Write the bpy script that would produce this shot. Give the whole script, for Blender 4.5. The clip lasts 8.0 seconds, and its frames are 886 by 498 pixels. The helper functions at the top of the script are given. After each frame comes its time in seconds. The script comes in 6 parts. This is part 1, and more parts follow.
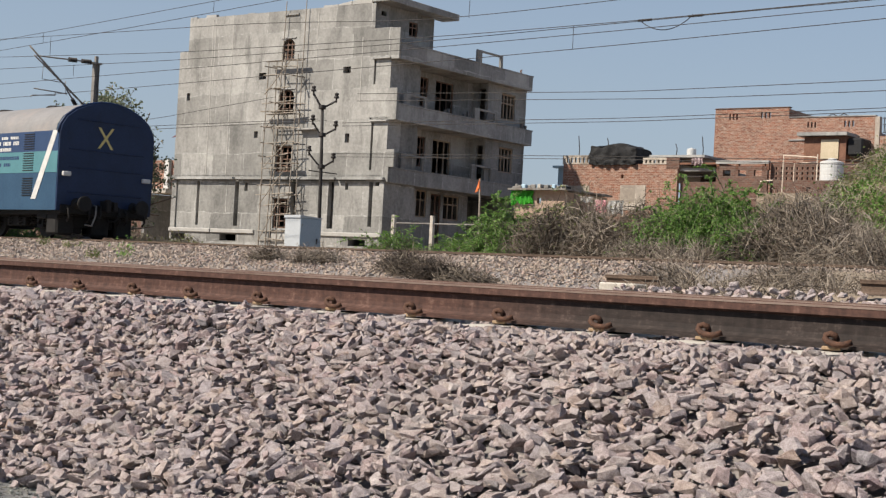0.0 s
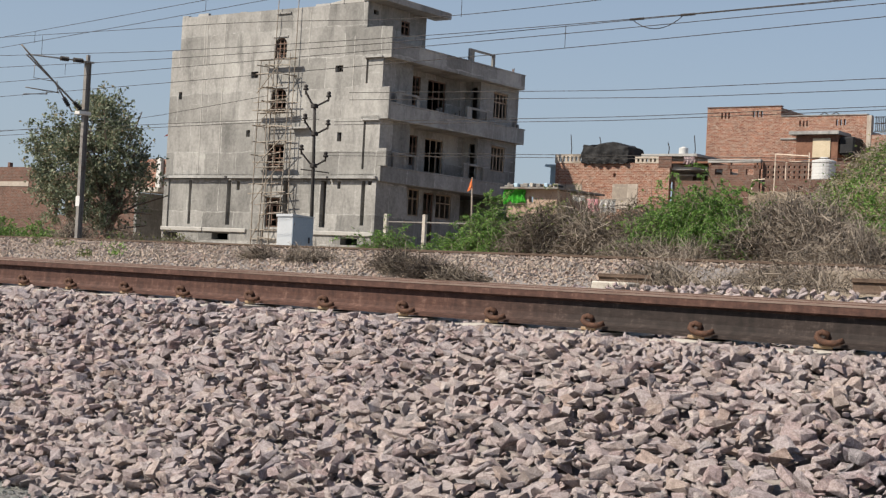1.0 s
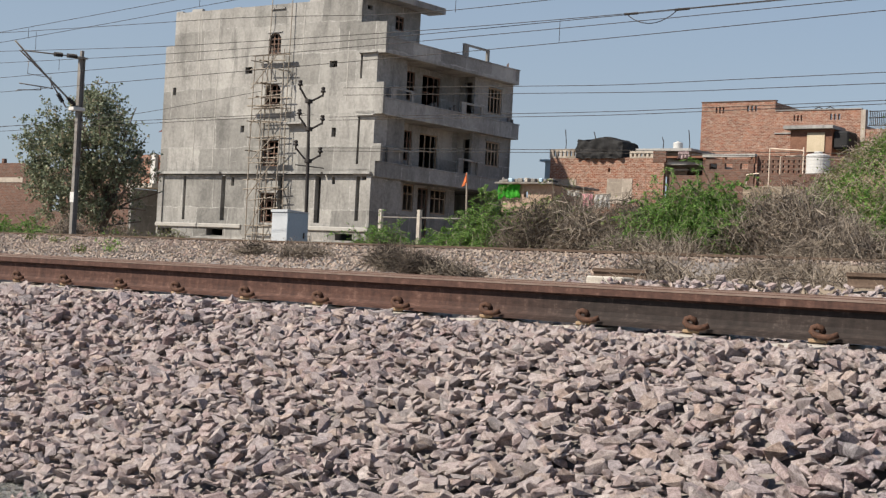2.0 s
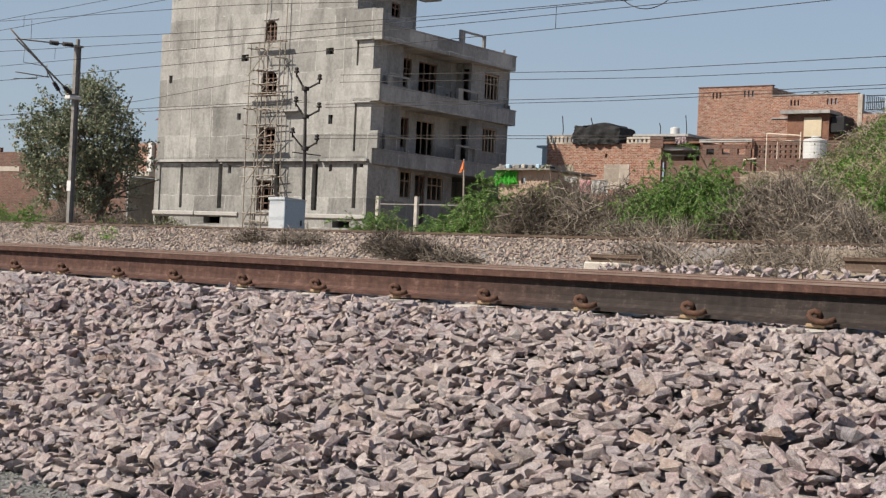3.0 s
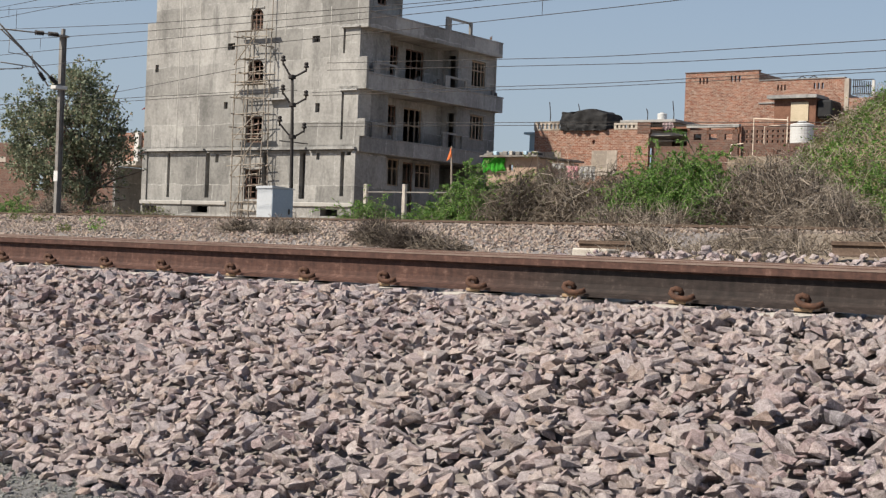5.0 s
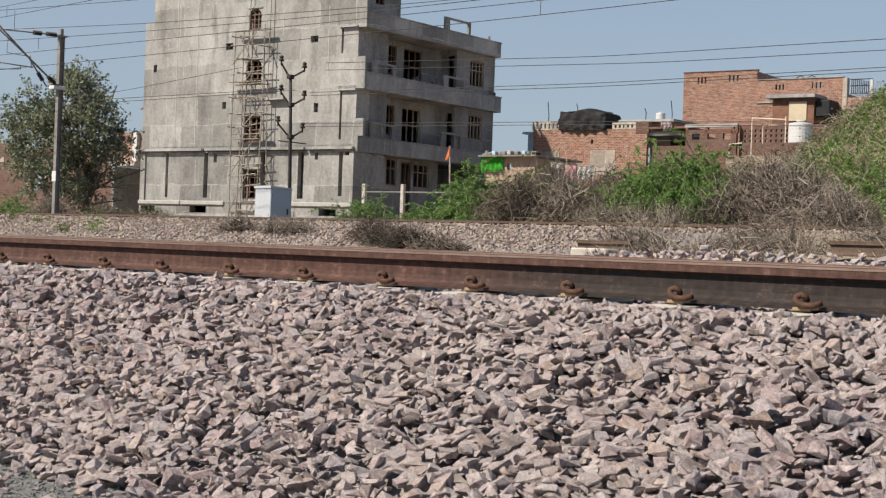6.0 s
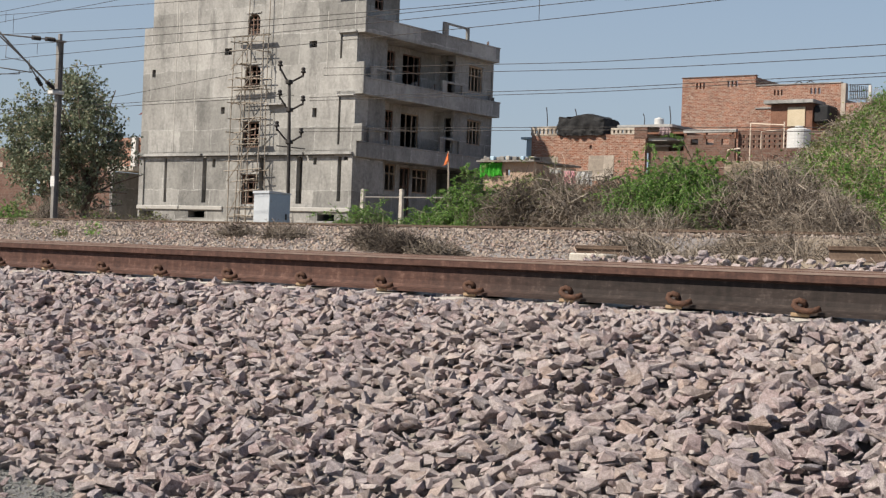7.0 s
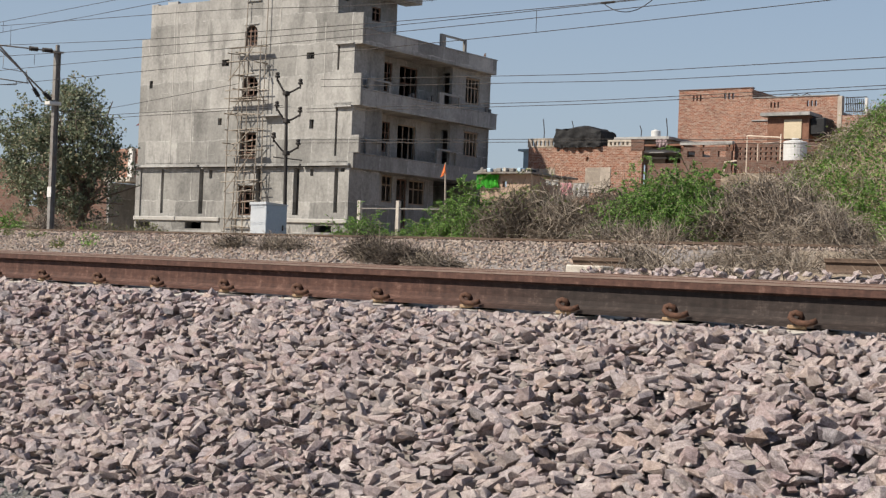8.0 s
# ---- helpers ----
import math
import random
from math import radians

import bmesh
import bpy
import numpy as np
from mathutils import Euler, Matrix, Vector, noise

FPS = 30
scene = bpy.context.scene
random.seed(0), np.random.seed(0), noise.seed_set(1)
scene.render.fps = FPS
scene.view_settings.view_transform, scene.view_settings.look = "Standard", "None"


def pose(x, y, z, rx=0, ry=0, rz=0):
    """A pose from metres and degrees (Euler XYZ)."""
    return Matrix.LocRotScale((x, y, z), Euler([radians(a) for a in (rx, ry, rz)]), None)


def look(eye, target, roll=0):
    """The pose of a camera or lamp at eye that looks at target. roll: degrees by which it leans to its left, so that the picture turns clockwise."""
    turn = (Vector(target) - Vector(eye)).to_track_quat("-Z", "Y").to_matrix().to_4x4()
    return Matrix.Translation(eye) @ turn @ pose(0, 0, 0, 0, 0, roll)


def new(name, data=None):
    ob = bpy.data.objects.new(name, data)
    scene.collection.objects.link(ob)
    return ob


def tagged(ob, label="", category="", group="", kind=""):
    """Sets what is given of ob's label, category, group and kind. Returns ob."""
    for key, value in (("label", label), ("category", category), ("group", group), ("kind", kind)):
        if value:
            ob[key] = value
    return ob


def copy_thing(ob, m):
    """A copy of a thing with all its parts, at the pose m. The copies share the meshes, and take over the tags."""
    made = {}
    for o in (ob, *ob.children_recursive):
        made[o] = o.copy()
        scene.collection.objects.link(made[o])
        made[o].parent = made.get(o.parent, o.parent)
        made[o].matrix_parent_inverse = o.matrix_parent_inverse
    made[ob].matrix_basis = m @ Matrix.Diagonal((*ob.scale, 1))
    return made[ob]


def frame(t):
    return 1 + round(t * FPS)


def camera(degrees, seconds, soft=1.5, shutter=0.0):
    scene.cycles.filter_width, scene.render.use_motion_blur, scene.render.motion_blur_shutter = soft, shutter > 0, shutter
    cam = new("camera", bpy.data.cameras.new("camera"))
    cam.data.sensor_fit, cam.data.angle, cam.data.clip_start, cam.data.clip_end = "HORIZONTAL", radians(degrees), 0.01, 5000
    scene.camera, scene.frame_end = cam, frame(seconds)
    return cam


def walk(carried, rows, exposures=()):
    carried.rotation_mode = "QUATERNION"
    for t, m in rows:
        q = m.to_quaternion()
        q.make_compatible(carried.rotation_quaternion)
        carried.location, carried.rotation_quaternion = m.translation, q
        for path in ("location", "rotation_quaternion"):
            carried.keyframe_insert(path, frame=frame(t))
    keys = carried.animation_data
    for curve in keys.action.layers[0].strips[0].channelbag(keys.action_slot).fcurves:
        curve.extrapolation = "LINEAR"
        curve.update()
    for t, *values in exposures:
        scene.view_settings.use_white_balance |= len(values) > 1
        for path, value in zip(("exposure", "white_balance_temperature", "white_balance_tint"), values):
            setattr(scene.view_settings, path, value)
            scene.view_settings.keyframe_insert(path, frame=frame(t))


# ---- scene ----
cam = camera(33.57, 8.0, soft=1.3)
EYE = Vector((0.0, -5.2, 0.03))
# seconds, heading from +y (degrees), tilt up, lean
TURNS = [
    (0, -44.593, 1.199, 3.045),
    (0.5, -44.451, 1.185, 3.073),
    (1, -44.293, 1.170, 3.010),
    (1.5, -44.168, 1.135, 2.992),
    (3, -43.957, 0.480, 2.570),
    (3.5, -43.792, 0.263, 2.676),
    (4, -43.687, 0.100, 2.671),
    (4.5, -43.608, 0.021, 2.229),
    (6, -43.423, 0.002, 2.045),
    (6.5, -43.396, 0.065, 2.059),
    (7, -43.374, 0.206, 2.081),
    (7.5, -43.333, 0.429, 2.150),
    (8, -43.261, 0.662, 2.194),
]


def aim(heading, tilt, lean):
    h, p = radians(heading), radians(tilt)
    way = Vector((math.sin(h) * math.cos(p), math.cos(h) * math.cos(p), math.sin(p)))
    return look(EYE, EYE + way * 10, lean)


walk(cam, [(t, aim(h, p, r)) for t, h, p, r in TURNS])

# ---- light ----
SUN_WAY = Vector((-0.28, -0.63, 0.72)).normalized()
world = bpy.data.worlds.new("world")
scene.world = world
world.use_nodes = True
wn = world.node_tree
sky = wn.nodes.new("ShaderNodeTexSky")
sky.sky_type = "NISHITA"
sky.sun_disc = False
sky.sun_elevation = math.asin(SUN_WAY.z)
sky.sun_rotation = math.atan2(SUN_WAY.x, SUN_WAY.y)
sky.air_density, sky.dust_density, sky.ozone_density = 1.0, 0.6, 3.0
wn.nodes["Background"].inputs["Strength"].default_value = 0.075
haze = wn.nodes.new("ShaderNodeMix")  # dusty air greys the whole sky
haze.data_type = "RGBA"
coord = wn.nodes.new("ShaderNodeTexCoord")
rise = wn.nodes.new("ShaderNodeSeparateXYZ")
thin = wn.nodes.new("ShaderNodeMapRange")  # thick at the horizon, thin overhead
thin.inputs[1].default_value, thin.inputs[2].default_value = 0.08, 0.5
thin.inputs[3].default_value, thin.inputs[4].default_value = 0.74, 0.05
wn.links.new(coord.outputs["Generated"], rise.inputs[0])
wn.links.new(rise.outputs[2], thin.inputs[0])
wn.links.new(thin.outputs[0], haze.inputs[0])
haze.inputs[7].default_value = (3.45, 4.05, 4.85, 1)
wn.links.new(sky.outputs[0], haze.inputs[6])
wn.links.new(haze.outputs[2], wn.nodes["Background"].inputs[0])
sun = new("sun", bpy.data.lights.new("sun", "SUN"))
sun.data.energy, sun.data.angle, sun.data.color = 5.0, radians(0.8), (1.0, 0.915, 0.79)
sun.matrix_world = look(SUN_WAY * 50, (0, 0, 0))
scene.view_settings.exposure = 0.55

# ---- materials ----
def ramp_stops(node, stops):
    els = node.color_ramp.elements
    while len(els) > len(stops):
        els.remove(els[-1])
    while len(els) < len(stops):
        els.new(0.5)
    for el, (p, c) in zip(els, stops):
        el.position, el.color = p, (*c, 1)


class Mat:
    """A small builder of node materials."""

    def __init__(self, name, rough=0.85, metal=0.0):
        self.m = bpy.data.materials.new(name)
        self.m.use_nodes = True
        self.t = self.m.node_tree
        self.b = self.t.nodes["Principled BSDF"]
        self.b.inputs["Roughness"].default_value = rough
        self.b.inputs["Metallic"].default_value = metal
        self.b.inputs["Specular IOR Level"].default_value = 0.35
        self.co = self.t.nodes.new("ShaderNodeTexCoord")

    def node(self, kind, **inputs):
        n = self.t.nodes.new(kind)
        for k, v in inputs.items():
            s = n.inputs[k.replace("_", " ")]
            if isinstance(v, bpy.types.NodeSocket):
                self.t.links.new(v, s)
            else:
                s.default_value = v
        return n

    def space(self, which="Object", scale=(1, 1, 1)):
        place = self.t.nodes.new("ShaderNodeNewGeometry").outputs["Position"] if which == "Position" else self.co.outputs[which]
        return self.node("ShaderNodeMapping", Vector=place, Scale=scale).outputs[0]

    def noise(self, scale, detail=4.0, stretch=(1, 1, 1), rough=0.55, which="Object"):
        return self.node("ShaderNodeTexNoise", Vector=self.space(which, stretch), Scale=scale, Detail=detail, Roughness=rough).outputs["Fac"]

    def ramp(self, fac, stops):
        n = self.node("ShaderNodeValToRGB", Fac=fac)
        ramp_stops(n, stops)
        return n.outputs[0]

    def mix(self, fac, a, b, kind="MIX"):
        n = self.t.nodes.new("ShaderNodeMix")
        n.data_type, n.blend_type = "RGBA", kind
        for s, v in ((n.inputs[0], fac), (n.inputs[6], a), (n.inputs[7], b)):
            if isinstance(v, bpy.types.NodeSocket):
                self.t.links.new(v, s)
            else:
                s.default_value = (*v, 1) if isinstance(v, tuple) else v
        return n.outputs[2]

    def color(self, s):
        if isinstance(s, tuple):
            self.b.inputs["Base Color"].default_value = (*s, 1)
        else:
            self.t.links.new(s, self.b.inputs["Base Color"])
        return self

    def bump(self, height, strength=0.4, distance=0.01):
        n = self.node("ShaderNodeBump", Height=height, Strength=strength, Distance=distance)
        self.t.links.new(n.outputs[0], self.b.inputs["Normal"])
        return self

    def chance(self):
        g = self.t.nodes.new("ShaderNodeNewGeometry").outputs["Random Per Island"]
        o = self.t.nodes.new("ShaderNodeObjectInfo").outputs["Random"]
        a = self.t.nodes.new("ShaderNodeMath")
        a.operation = "ADD"
        self.t.links.new(g, a.inputs[0])
        self.t.links.new(o, a.inputs[1])
        f = self.t.nodes.new("ShaderNodeMath")
        f.operation = "FRACT"
        self.t.links.new(a.outputs[0], f.inputs[0])
        return f.outputs[0]


def worn(name, dark, light, scale=2.0, fine=30.0, rough=0.85, metal=0.0, bump=0.3, depth=0.01, stretch=(1, 1, 1), stain=None):
    """Two scales of variation between two colours, fine relief, and stains of a third colour."""
    m = Mat(name, rough, metal)
    big, small = m.noise(scale, 5, stretch), m.noise(fine, 4, stretch)
    f = m.mix(0.45, big, small)
    c = m.ramp(f, [(0.36, dark), (0.64, light)])
    if stain:
        c = m.mix(m.ramp(m.noise(scale * 0.6, 6, stretch, 0.7), [(0.52, (0, 0, 0)), (0.68, (1, 1, 1))]), c, stain)
    return m.color(c).bump(small, bump, depth).m


def stone_mat(name, tint=(1, 1, 1)):
    """Broken quartzite: mauve, grey and tan stones, each speckled and dusty."""
    m = Mat(name, 0.95)
    k = lambda r, g, b: (r * tint[0], g * tint[1], b * tint[2])
    c = m.ramp(m.chance(), [(0.0, k(0.365, 0.29, 0.29)), (0.15, k(0.44, 0.385, 0.38)), (0.30, k(0.355, 0.335, 0.355)), (0.46, k(0.49, 0.445, 0.43)),
                            (0.58, k(0.40, 0.33, 0.328)), (0.70, k(0.285, 0.285, 0.30)), (0.80, k(0.46, 0.39, 0.345)), (0.88, k(0.43, 0.405, 0.405)), (0.96, k(0.41, 0.325, 0.275)), (1.0, k(0.53, 0.505, 0.495))])
    rough = m.noise(48, 8, rough=0.75, which="Position")
    speck = m.noise(190, 5, rough=0.7, which="Position")
    c = m.mix(0.95, c, m.ramp(rough, [(0.36, (0.16, 0.145, 0.145)), (0.68, (0.88, 0.84, 0.81))]), "SOFT_LIGHT")
    c = m.mix(0.75, c, m.ramp(speck, [(0.38, (0.25, 0.24, 0.24)), (0.65, (0.78, 0.76, 0.74))]), "SOFT_LIGHT")
    dust = m.node("ShaderNodeMapRange", Value=m.node("ShaderNodeSeparateXYZ", Vector=m.space("Position")).outputs[0])  # cement dust lies thicker towards one end
    dust.inputs[1].default_value, dust.inputs[2].default_value, dust.inputs[4].default_value = -6.5, -3.0, 0.10
    heap = m.mix(1.0, m.noise(0.9, 5, which="Position"), dust.outputs[0], "ADD")
    c = m.mix(m.ramp(heap, [(0.42, (0, 0, 0)), (0.85, (0.6, 0.6, 0.6))]), c, k(0.52, 0.465, 0.42))
    return m.color(c).bump(m.mix(0.3, rough, speck), 1.0, 0.018).m


def leaf_mat(name, stops, rough=0.6):
    m = Mat(name, rough)
    c = m.ramp(m.chance(), stops)
    m.color(c)
    m.b.inputs["Transmission Weight"].default_value = 0.0
    tr = m.t.nodes.new("ShaderNodeBsdfTranslucent")
    m.t.links.new(c, tr.inputs[0])
    mx = m.t.nodes.new("ShaderNodeMixShader")
    mx.inputs[0].default_value = 0.3
    m.t.links.new(m.b.outputs[0], mx.inputs[1])
    m.t.links.new(tr.outputs[0], mx.inputs[2])
    m.t.links.new(mx.outputs[0], m.t.nodes["Material Output"].inputs[0])
    return m.m


def plaster_mat(name, dark, mid, light):
    """Bare cement plaster: panels of separate days' work with pale ragged seams, run-down streaks and lime blooms."""
    m = Mat(name, 0.92)
    patch = m.noise(0.42, 6, rough=0.62)
    streak = m.noise(1.3, 6, (1.0, 1.0, 0.35), 0.65)
    grain = m.noise(6, 7, rough=0.7)
    f = m.mix(0.33, m.mix(0.45, patch, streak), grain)
    c = m.ramp(f, [(0.40, dark), (0.5, mid), (0.60, light)])
    bend = m.node("ShaderNodeTexNoise", Vector=m.co.outputs["UV"], Scale=0.9, Detail=6.0).outputs["Color"]
    warp = m.mix(0.34, m.co.outputs["UV"], bend, "ADD")
    day = m.node("ShaderNodeTexBrick", Vector=warp, Color1=(0.22, 0.22, 0.22, 1), Color2=(0.68, 0.67, 0.66, 1), Mortar=(0.48, 0.48, 0.48, 1), Scale=1.0)
    day.inputs["Mortar Size"].default_value = 0.045
    day.inputs["Mortar Smooth"].default_value = 0.8
    day.inputs["Brick Width"].default_value = 2.35
    day.inputs["Row Height"].default_value = 1.58
    c = m.mix(0.75, c, day.outputs[0], "SOFT_LIGHT")
    ragged = m.ramp(m.noise(2.2, 8, (1, 1, 1.6), 0.75), [(0.47, (0, 0, 0)), (0.60, (0.75, 0.75, 0.75))])
    c = m.mix(m.mix(1.0, ragged, day.outputs["Fac"], "MULTIPLY"), c, tuple(1.28 * x for x in light))
    c = m.mix(m.ramp(m.noise(1.1, 8, (0.6, 0.6, 3.6), 0.75), [(0.60, (0, 0, 0)), (0.68, (0.6, 0.6, 0.6))]), c, tuple(1.25 * x for x in light))
    c = m.mix(m.ramp(m.noise(0.8, 8, (1.6, 1.6, 0.4), 0.75), [(0.53, (0, 0, 0)), (0.66, (0.7, 0.7, 0.7))]), c, tuple(0.66 * x for x in dark))
    return m.color(c).bump(grain, 0.35, 0.03).m


def brick_mat(name, a, b, mortar):
    m = Mat(name, 0.92)
    br = m.node("ShaderNodeTexBrick", Vector=m.co.outputs["UV"], Color1=(*a, 1), Color2=(*b, 1), Mortar=(*mortar, 1), Scale=1.0)
    br.inputs["Mortar Size"].default_value = 0.009
    br.inputs["Brick Width"].default_value = 0.25
    br.inputs["Row Height"].default_value = 0.088
    br.inputs["Bias"].default_value = -0.1
    big = m.noise(0.7, 6, rough=0.7)
    c = m.mix(0.6, br.outputs[0], m.ramp(big, [(0.3, (0.3, 0.26, 0.24)), (0.7, (0.9, 0.8, 0.74))]), "SOFT_LIGHT")
    c = m.mix(m.ramp(m.noise(3.0, 8, (0.8, 0.8, 2.4), 0.8), [(0.49, (0, 0, 0)), (0.60, (0.8, 0.8, 0.8))]), c, mortar)
    c = m.mix(m.ramp(m.noise(5.0, 6, (1, 1, 2.0), rough=0.8), [(0.53, (0, 0, 0)), (0.62, (0.85, 0.85, 0.85))]), c, tuple(1.15 * x for x in mortar))
    c = m.mix(m.ramp(m.noise(7.0, 6, (1, 1, 1.6), rough=0.75), [(0.56, (0, 0, 0)), (0.66, (0.6, 0.6, 0.6))]), c, tuple(0.45 * x for x in b))
    return m.color(c).bump(br.outputs["Fac"], -0.5, 0.01).m


M_STONE = stone_mat("ballast_stone", (0.88, 0.855, 0.86))
M_STONE_FAR = stone_mat("old_ballast_stone", (0.83, 0.79, 0.70))
M_GRIT = stone_mat("grey_grit", (0.62, 0.72, 0.70))
M_BED = worn("crushed_bed", (0.135, 0.12, 0.113), (0.25, 0.225, 0.21), 6, 60, 0.98)
M_GRAVEL = worn("fine_gravel", (0.10, 0.098, 0.094), (0.26, 0.25, 0.24), 25, 160, 0.97, bump=0.8, depth=0.02)
M_SOIL = worn("dry_soil", (0.16, 0.125, 0.09), (0.285, 0.23, 0.172), 0.6, 9, 0.98, bump=0.6, depth=0.03)
M_SIDING = worn("dusty_rust", (0.06, 0.04, 0.03), (0.14, 0.098, 0.072), 3, 40, 0.95)


def rail_mat():
    m = Mat("rusted_rail_steel", 0.75, 0.1)
    grain, run = m.noise(45, 5, (0.5, 1, 1.2), 0.65), m.noise(14, 6, (1.6, 1, 0.25), 0.7)
    rust = m.ramp(m.mix(0.5, grain, run), [(0.38, (0.041, 0.0195, 0.0145)), (0.55, (0.082, 0.0395, 0.029)), (0.68, (0.17, 0.10, 0.077))])
    oil = m.ramp(m.mix(0.5, grain, run), [(0.38, (0.014, 0.0095, 0.008)), (0.55, (0.030, 0.021, 0.018)), (0.7, (0.10, 0.076, 0.066))])
    x = m.node("ShaderNodeSeparateXYZ", Vector=m.co.outputs["Object"]).outputs[0]
    part_x = m.node("ShaderNodeMapRange", Value=x)
    part_x.inputs[1].default_value, part_x.inputs[2].default_value = -5.1, -4.1
    low = m.node("ShaderNodeSeparateXYZ", Vector=m.co.outputs["Object"]).outputs[2]
    web = m.node("ShaderNodeMapRange", Value=low)
    web.inputs[1].default_value, web.inputs[2].default_value = -0.050, -0.056
    both = m.mix(1.0, part_x.outputs[0], web.outputs[0], "MULTIPLY")
    return m.color(m.mix(both, rust, oil)).bump(grain, 0.4, 0.003).m


M_RAIL = rail_mat()
M_HEAD = worn("rail_running_edge", (0.15, 0.10, 0.078), (0.27, 0.205, 0.17), 4, 70, 0.5, 0.3, 0.2, 0.002, (0.2, 1, 1))
M_CLIP = worn("rusted_clip_iron", (0.035, 0.019, 0.014), (0.115, 0.055, 0.033), 30, 140, 0.8, 0.2)
M_LINER = worn("ochre_rust_liner", (0.20, 0.125, 0.07), (0.34, 0.25, 0.16), 30, 120, 0.9)
M_CONC = worn("sleeper_concrete", (0.30, 0.27, 0.235), (0.52, 0.48, 0.42), 7, 50, 0.93, bump=0.5)
M_PLASTER = plaster_mat("cement_plaster", (0.18, 0.176, 0.167), (0.272, 0.266, 0.252), (0.355, 0.348, 0.329))
M_SLAB = plaster_mat("slab_concrete", (0.225, 0.222, 0.215), (0.31, 0.306, 0.297), (0.39, 0.385, 0.37))
# cement colour darkened for shade in rooms and recesses; loose blocks share it
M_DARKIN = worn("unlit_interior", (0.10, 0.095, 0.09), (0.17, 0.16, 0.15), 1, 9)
M_FRAME = worn("window_frame_steel", (0.10, 0.06, 0.045), (0.19, 0.12, 0.085), 4, 40, 0.7)
M_OCHRE = worn("bare_wood_frame", (0.22, 0.165, 0.12), (0.36, 0.285, 0.215), 4, 40, 0.8)
M_BRICK = brick_mat("red_brick", (0.215, 0.084, 0.052), (0.11, 0.048, 0.035), (0.33, 0.255, 0.205))
M_BRICK2 = brick_mat("old_brick", (0.115, 0.055, 0.040), (0.065, 0.036, 0.028), (0.14, 0.108, 0.09))
M_BAMBOO = worn("scaffold_bamboo", (0.20, 0.172, 0.14), (0.36, 0.315, 0.265), 3, 20)
M_STEEL = worn("galvanised_steel", (0.16, 0.15, 0.14), (0.27, 0.255, 0.235), 2, 30, 0.7, 0.3, stain=(0.13, 0.085, 0.06))
M_BLACKIRON = worn("dark_iron", (0.02, 0.018, 0.017), (0.05, 0.043, 0.04), 3, 40, 0.7, 0.2)
M_BARK = worn("bark", (0.06, 0.045, 0.035), (0.15, 0.115, 0.09), 6, 50, 0.95, stretch=(1, 1, 0.3))
M_TWIG = leaf_mat("dry_twig", [(0, (0.19, 0.155, 0.12)), (0.5, (0.33, 0.277, 0.222)), (1, (0.47, 0.405, 0.335))], 0.9)
M_TWIG_DARK = leaf_mat("dark_twig", [(0, (0.12, 0.098, 0.078)), (0.6, (0.21, 0.175, 0.138)), (1, (0.32, 0.272, 0.215))], 0.9)
M_LEAF = leaf_mat("fresh_leaf", [(0, (0.065, 0.135, 0.03)), (0.5, (0.14, 0.265, 0.055)), (1, (0.26, 0.39, 0.105))])
M_LEAF_OLIVE = leaf_mat("olive_leaf", [(0, (0.09, 0.12, 0.04)), (0.5, (0.16, 0.19, 0.065)), (1, (0.27, 0.25, 0.12))])
M_LEAF_TREE = leaf_mat("dusty_tree_leaf", [(0, (0.085, 0.105, 0.062)), (0.5, (0.165, 0.195, 0.12)), (0.8, (0.27, 0.30, 0.20)), (1, (0.30, 0.235, 0.15))])
M_WHITE = worn("white_plastic", (0.46, 0.46, 0.45), (0.56, 0.56, 0.55), 1.5, 20, 0.5, bump=0.05)
M_WHITEPAINT = worn("weathered_white_paint", (0.44, 0.43, 0.41), (0.6, 0.59, 0.57), 3, 25, 0.7)
# cabinet enamel darkened and blued, as it looks on a shaded side
M_DOOR_SHADE = worn("shade_tinted_enamel", (0.25, 0.31, 0.37), (0.31, 0.37, 0.43), 2, 18, 0.45, bump=0.03)

# ---- mesh helpers ----
def box(bm, x0, x1, y0, y1, z0, z1):
    vs = [bm.verts.new((x, y, z)) for z in (z0, z1) for y in (y0, y1) for x in (x0, x1)]
    for f in ((0, 2, 3, 1), (4, 5, 7, 6), (0, 1, 5, 4), (2, 6, 7, 3), (0, 4, 6, 2), (1, 3, 7, 5)):
        bm.faces.new([vs[i] for i in f])
    return vs


def tube(bm, pts, r, n=6, r2=None, caps=True):
    """A round bar along points, tapering from r to r2."""
    pts = [Vector(p) for p in pts]
    rings = []
    for i, p in enumerate(pts):
        d = (pts[min(i + 1, len(pts) - 1)] - pts[max(i - 1, 0)]).normalized()
        a = d.orthogonal().normalized() if i == 0 else (a - d * a.dot(d)).normalized()
        b = d.cross(a)
        k = r if r2 is None else r + (r2 - r) * i / (len(pts) - 1)
        rings.append([bm.verts.new(p + (a * math.cos(2 * math.pi * j / n) + b * math.sin(2 * math.pi * j / n)) * k) for j in range(n)])
    for s, e in zip(rings, rings[1:]):
        for j in range(n):
            bm.faces.new((s[j], s[(j + 1) % n], e[(j + 1) % n], e[j]))
    if caps:
        bm.faces.new(rings[0][::-1])
        bm.faces.new(rings[-1])


